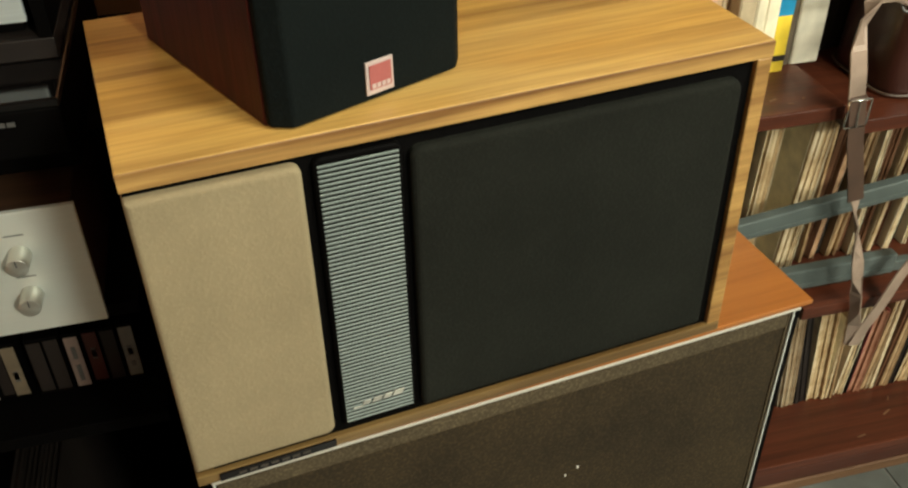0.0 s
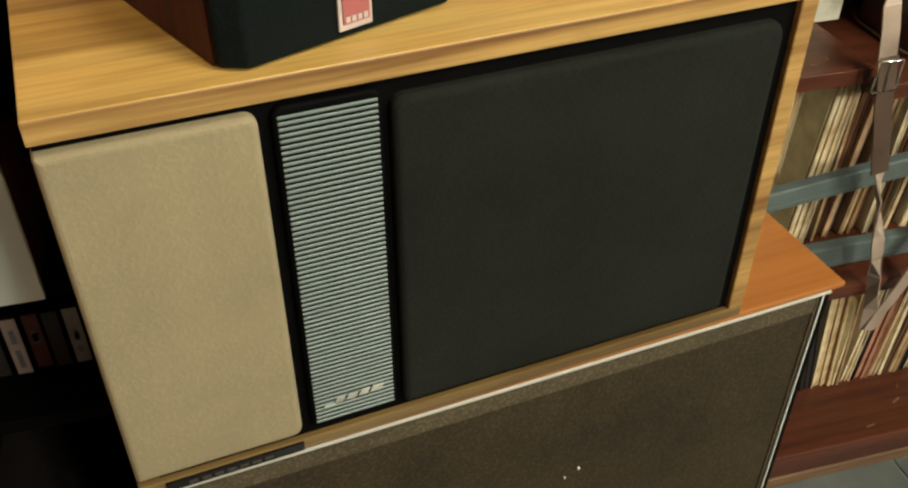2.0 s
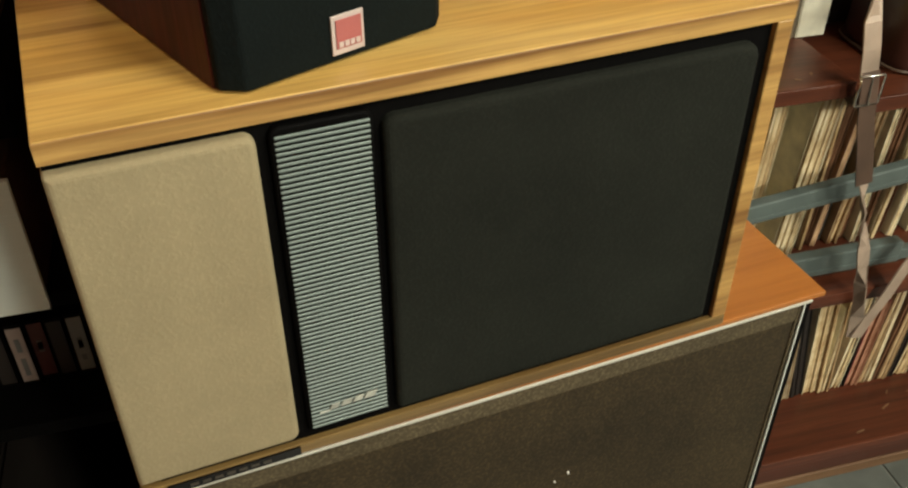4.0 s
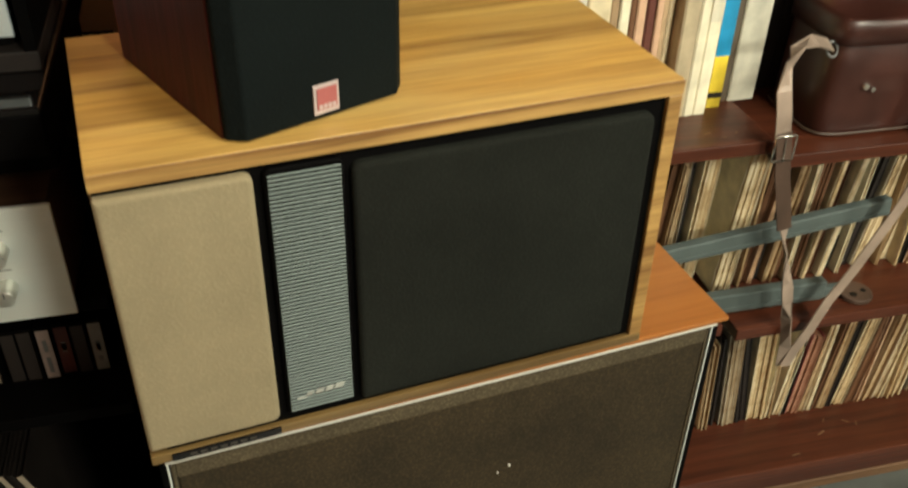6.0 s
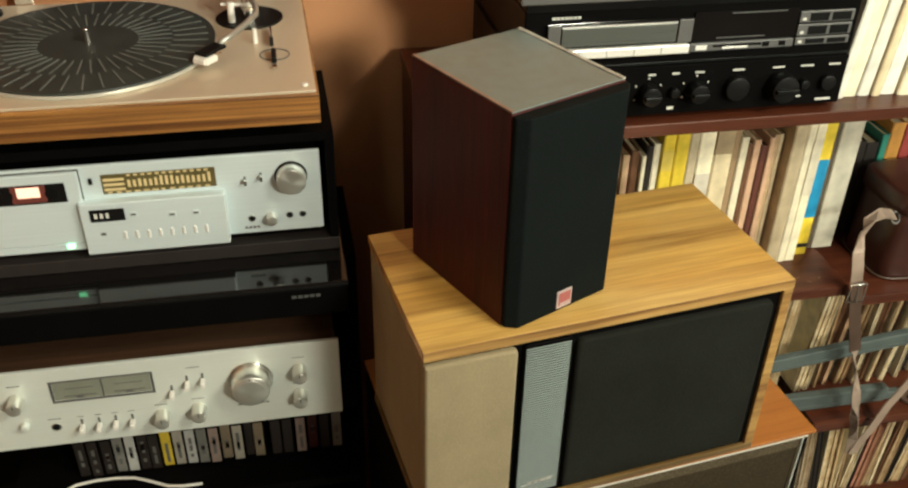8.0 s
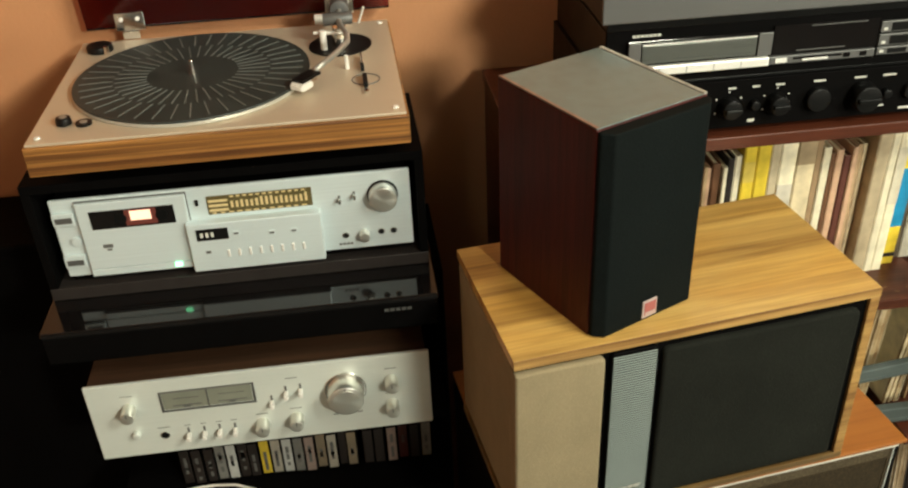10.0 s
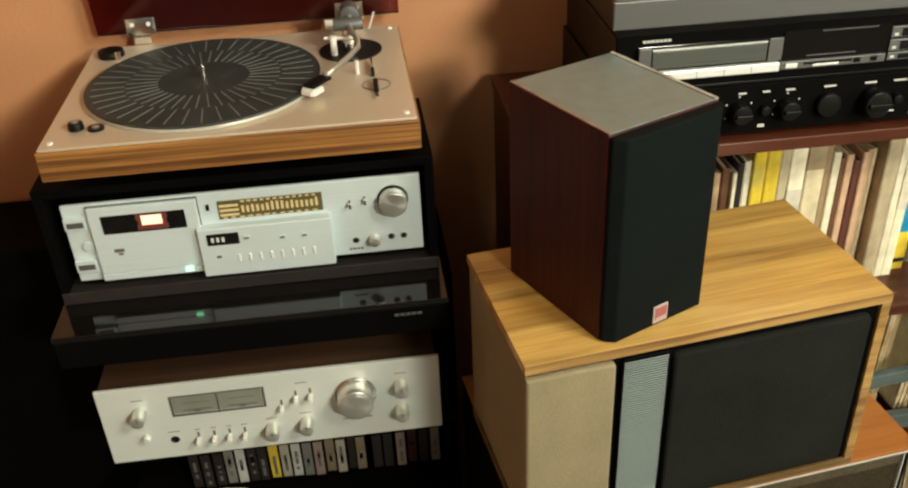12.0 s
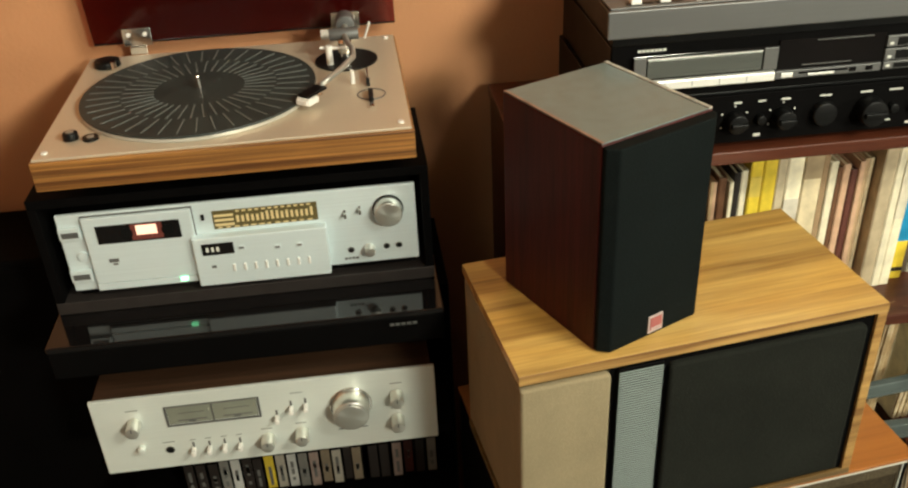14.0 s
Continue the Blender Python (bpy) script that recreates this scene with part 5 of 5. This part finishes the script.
def cassette(x, h, colour, words, y, printed):
    t = thing("cassette_case", pose(x, y, 0.4553), words, "cassette", "cassettes under the amplifier")
    box_part("case", t, "black", 0, 0.0165, 0.001, 0.066, 0, h, 0.0008)
    part("spine_card", B(nb(), 0.0016, 0.0149, 0, 0.0009, 0.004, h - 0.004), paper(colour), t)
    bm = nb()
    r = random.Random(int(x * 1000))
    for k in range(3):
        z = r.uniform(0.01, h - 0.03)
        B(bm, 0.006, 0.0105, -0.0006, -0.0001, z, z + r.uniform(0.006, 0.018))
    if printed:
        part("print", bm, "print", t)
    else:
        bm.free()


r2 = random.Random(12)
# card colours are lowered to carry the amplifier's shade
SHADED_CARDS = {"dark": (DARK, "black cassette case with dark card"), "grey": ((0.15, 0.15, 0.135), "cassette case with grey card"), "white": ((0.42, 0.43, 0.41), "cassette case with white card"), "yellow": ((0.50, 0.37, 0.03), "cassette case with yellow card"),
         "ivory": ((0.31, 0.29, 0.24), "cassette case with ivory card"), "tan": ((0.17, 0.135, 0.09), "cassette case with tan card"), "pink": ((0.23, 0.175, 0.15), "cassette case with pinkish card"), "red": ((0.06, 0.015, 0.012), "cassette case with dark red card")}
for x, key in ((-0.449, "dark"), (-0.431, "dark"), (-0.413, "dark"), (-0.397, "grey"), (-0.380, "white"), (-0.363, "dark"), (-0.3475, "dark"), (-0.3305, "yellow"), (-0.3135, "ivory"), (-0.2965, "white"), (-0.2795, "grey"), (-0.2625, "pink"),
               (-0.2455, "tan"), (-0.2285, "ivory"), (-0.2115, "dark"), (-0.1985, "tan"), (-0.1735, "dark"), (-0.1565, "dark"), (-0.1370, "pink"), (-0.1195, "red"), (-0.1020, "dark"), (-0.084, "grey")):
    cassette(x - 0.006, 0.075 + r2.uniform(-0.002, 0.001), SHADED_CARDS[key][0], SHADED_CARDS[key][1], 0.309 + r2.uniform(-0.003, 0.003), key != "dark" or x < -0.34)


PALE = ((0.0, 1.0, (0.34, 0.29, 0.22)),)
# sleeve faces are near-black to paint the shade inside the rack
for k, (w, words, bands) in enumerate(((0.008, "record sleeve blackened for shade in the rack, with a pale worn spine, leaning", PALE), (0.006, "record sleeve blackened for shade, leaning in the rack", ()), (0.007, "record sleeve blackened for shade in the rack, with a pale worn spine, leaning", PALE), (0.006, "record sleeve blackened for shade, leaning in the rack", ()), (0.008, "record sleeve blackened for shade, leaning in the rack", ()))):
    book(-0.088 - 0.0105 * k, 0.262 + 0.002 * (k % 3), 0.0685, w, 0.300, 0.308, DARK, -20, words, bands, "record_sleeve", "records in the rack")


cab = thing("grey_cable", pose(0, 0, 0), "thin pale grey cable lying before the cassettes", "cable")
key = [(-0.535, 0.262), (-0.498, 0.272), (-0.459, 0.296), (-0.432, 0.300), (-0.406, 0.300), (-0.378, 0.296), (-0.352, 0.284), (-0.330, 0.272), (-0.308, 0.268), (-0.281, 0.268)]
part("wire", tube([(x, y, 0.4575) for x, y in key], 0.0022, 8), "white", cab, "", True)
# ---- leather case, straps and grey bars ----


def leather_case():
    t = thing("leather_case", pose(0.862, 0.388, 0.6505), "brown stitched leather camera case with hanging straps on the shelf", "case")
    def ring(z, a, b):
        return [(a * math.cos(u) * (abs(math.cos(u)) ** -0.62 if abs(math.cos(u)) > 1e-6 else 1), b * math.sin(u) * (abs(math.sin(u)) ** -0.62 if abs(math.sin(u)) > 1e-6 else 1), z) for u in (2 * math.pi * k / 40 for k in range(40))]
    def loft(levels):
        bm = bmesh.new()
        rs = [[bm.verts.new(p) for p in ring(*l)] for l in levels]
        for p, q in zip(rs, rs[1:]):
            for k in range(40):
                bm.faces.new((p[k], p[(k + 1) % 40], q[(k + 1) % 40], q[k]))
        bm.faces.new(rs[0][::-1]), bm.faces.new(rs[-1])
        return bm
    part("body", loft([(0.0, 0.077, 0.060), (0.003, 0.080, 0.063), (0.010, 0.080, 0.063), (0.07, 0.078, 0.062), (0.124, 0.076, 0.061), (0.128, 0.074, 0.059)]), "leather", t, "", True)
    part("lid", loft([(0.118, 0.078, 0.063), (0.119, 0.0805, 0.0655), (0.145, 0.080, 0.065), (0.149, 0.077, 0.062), (0.1505, 0.070, 0.056)]), "leather", t, "worn dark leather lid", True)
    part("base_seam", tube([(x * 1.008, y * 1.008, 0.004) for x, y, _ in ring(0, 0.083, 0.064)] + [ring(0, 0.0837, 0.0645)[0][:2] + (0.004,)], 0.0016, 6), "darkstrap", t)
    part("stud", C(nb(), (-0.030, -0.0625, 0.066), 0.005, 0.004, 0.004, "-y", 20, 0.0008), "chrome", t, "shiny round stud")
    part("stud", C(nb(), (-0.020, -0.0625, 0.062), 0.0035, 0.003, 0.004, "-y", 20), "chrome", t)
    part("strap_ring", tube([(-0.080 + 0.007 * math.cos(a), -0.050 + 0.004 * math.sin(a), 0.112 + 0.008 * math.sin(a)) for a in (2 * math.pi * k / 16 for k in range(17))], 0.0016, 8), "greymetal", t)
    return t


leather_case()


def strap():
    t = thing("leather_strap", pose(0, 0, 0), "worn leather shoulder strap with a steel buckle hanging over the shelf", "strap")
    pts = [(0.778, 0.338, 0.768), (0.748, 0.326, 0.781), (0.716, 0.310, 0.782), (0.700, 0.296, 0.768), (0.697, 0.289, 0.740), (0.703, 0.287, 0.712), (0.709, 0.287, 0.680)]
    sides = [(0.3, 1, 0.3), (0.3, 1, 0.3), (0.4, 0.9, 0), (0.8, 0.6, 0), (1, 0, 0), (1, -0.05, 0.1), (1, -0.1, 0.1)]
    part("upper_strap", ribbon(pts, 0.0185, 0.0022, sides), "strap", t, "pale worn strap")
    pts = [(0.709, 0.286, 0.688), (0.714, 0.285, 0.66), (0.720, 0.285, 0.63), (0.728, 0.285, 0.602), (0.736, 0.286, 0.575), (0.744, 0.287, 0.548)]
    part("lower_strap", ribbon(pts, 0.0185, 0.0024, (1, -0.1, 0.05)), "darkstrap", t, "dark strap with punched holes")
    pts = [(0.744, 0.290, 0.556), (0.750, 0.291, 0.530), (0.757, 0.290, 0.510), (0.766, 0.289, 0.478), (0.775, 0.288, 0.448), (0.780, 0.287, 0.425), (0.785, 0.286, 0.396), (0.790, 0.285, 0.372), (0.795, 0.284, 0.345), (0.797, 0.284, 0.312)]
    sides = [(1, 0, 0), (0.5, 0.9, 0), (0.2, 1, 0), (0.8, 0.5, 0), (1, 0, 0), (1, 0.1, 0), (0.5, -0.9, 0), (0.3, -1, 0), (0.8, -0.5, 0), (1, -0.2, 0)]
    part("strap_end", ribbon(pts, 0.016, 0.002, sides), "strap", t)
    c, w, h = (0.712, 0.2835, 0.668), 0.0135, 0.0165
    pts = [(c[0] + w * a, c[1], c[2] + h * b) for a, b in ((-1, -0.9), (-0.9, -1), (0.9, -1), (1, -0.9), (1, 0.9), (0.9, 1), (-0.9, 1), (-1, 0.9), (-1, -0.9))]
    b = part("buckle", tube(pts, 0.0013, 8), "chrome", t, "square steel buckle", True)
    part("prong", tube([(c[0], c[1] + 0.001, c[2] + h), (c[0] + 0.001, c[1] - 0.002, c[2] - h)], 0.0009, 8), "chrome", b)
    return t


def long_strap():
    t = thing("hanging_strap", pose(0, 0, 0), "long brown leather strap hanging slack across the shelves", "strap")
    pts = [(0.925, 0.318, 0.735), (0.922, 0.300, 0.705), (0.920, 0.287, 0.66), (0.916, 0.284, 0.61), (0.904, 0.283, 0.565), (0.884, 0.283, 0.515), (0.862, 0.283, 0.462), (0.840, 0.283, 0.418), (0.824, 0.282, 0.372), (0.808, 0.281, 0.338), (0.800, 0.281, 0.312)]
    part("band", ribbon(pts, 0.019, 0.002, (0.75, 0.1, -0.5)), "strap", t)
    return t


strap()
long_strap()


def folded_stand():
    t = thing("folded_stand", pose(0, 0, 0), "folded grey-green metal stand lying on the shelf before the papers", "stand")

    def bar(a, b, depth, height):
        a, b = Vector(a), Vector(b)
        d = b - a
        m = Matrix.Translation(a) @ d.to_track_quat("X", "Z").to_matrix().to_4x4()
        bm = B(nb(), 0, d.length, 0, depth, 0, height, 0.002, 2)
        bmesh.ops.transform(bm, matrix=m, verts=bm.verts)
        o = part("bar", bm, "greybar", t)
        bm = B(nb(), 0.004, d.length - 0.004, -0.0014, -0.0001, height * 0.18, height * 0.34, 0.0004)
        bmesh.ops.transform(bm, matrix=m, verts=bm.verts)
        part("rib", bm, "greybar", o)

    bar((0.50, 0.318, 0.473), (0.925, 0.318, 0.524), 0.014, 0.026)
    bar((0.50, 0.325, 0.3853), (0.868, 0.325, 0.3853), 0.016, 0.031)
    box_part("end_post", t, "greybar", 0.482, 0.4995, 0.318, 0.341, 0.3853, 0.502, 0.002)
    p = part("pivot_disc", C(nb(), (0.925, 0.332, 0.3775), 0.024, 0.024, 0.008, "z", 32, 0.002), "darkstrap", t, "tan round pivot plate")
    part("hole", C(nb(), (0.917, 0.325, 0.3857), 0.005, 0.005, 0.0006, "z", 20), "plastic", p)
    part("hole", C(nb(), (0.936, 0.331, 0.3857), 0.004, 0.004, 0.0006, "z", 20), "plastic", p)
    box_part("link", t, "greybar", 0.868, 0.895, 0.327, 0.339, 0.3855, 0.402, 0.002)
    return t


folded_stand()

# ---- ceiling lamp ----
cl = thing("ceiling_lamp", pose(1.15, -1.0, 2.37), "round white lamp on the ceiling", "lamp")
part("mount", C(nb(), (0, 0, 0.02), 0.06, 0.06, 0.109, "z", 32), "white", cl)
part("rim", C(nb(), (0, 0, 0.0), 0.37, 0.37, 0.02, "z", 64, 0.003), "white", cl)
pl = thing("pendant_lamp", pose(1.15, -2.50, 2.225), "unseen white round pendant lamp hanging from the ceiling", "lamp", "pendant lamps")
part("shade", C(nb(), (0, 0, 0.0), 0.27, 0.20, 0.05, "z", 48, 0.004), "white", pl)
part("rod", C(nb(), (0, 0, 0.0505), 0.008, 0.008, 0.224, "z", 16), "white", pl)
# body for the added west fill, out of view
copy_thing(pl, pose(-0.95, -2.60, 2.225))
fl = thing("floor_lamp", pose(2.10, -1.09, 0), "white standing lamp with a round tilted head", "lamp")
part("base", C(nb(), (0, 0, 0.0001), 0.14, 0.13, 0.02, "z", 40, 0.003), "white", fl)
part("pole", C(nb(), (0.02, -0.02, 0.0203), 0.01, 0.01, 1.29, "z", 16), "white", fl)
head = C(nb(), (0, 0, 0.0), 0.06, 0.135, 0.07, "z", 40, 0.004)
bmesh.ops.transform(head, matrix=look((0.015, -0.012, 1.345), (-1.35, 1.49, 0.815)) @ pose(0, 0, 0.05, 180, 0, 0), verts=head.verts)
part("head", head, "white", fl)

# ---- floor tiles ----
tile = part("tile", B(nb(), 0.002, 0.298, 0.002, 0.298, -0.0029, 0.0, 0.0008, 1), "floor", floor)
tile.location = (X0, Y0, 0)
for i in range(14):
    for j in range(13):
        if i or j:
            repeat(tile, X0 + 0.3 * i - 0.05, Y0 + 0.3 * j - 0.06, 0)
tile.location = (X0 - 0.05, Y0 - 0.06, 0)
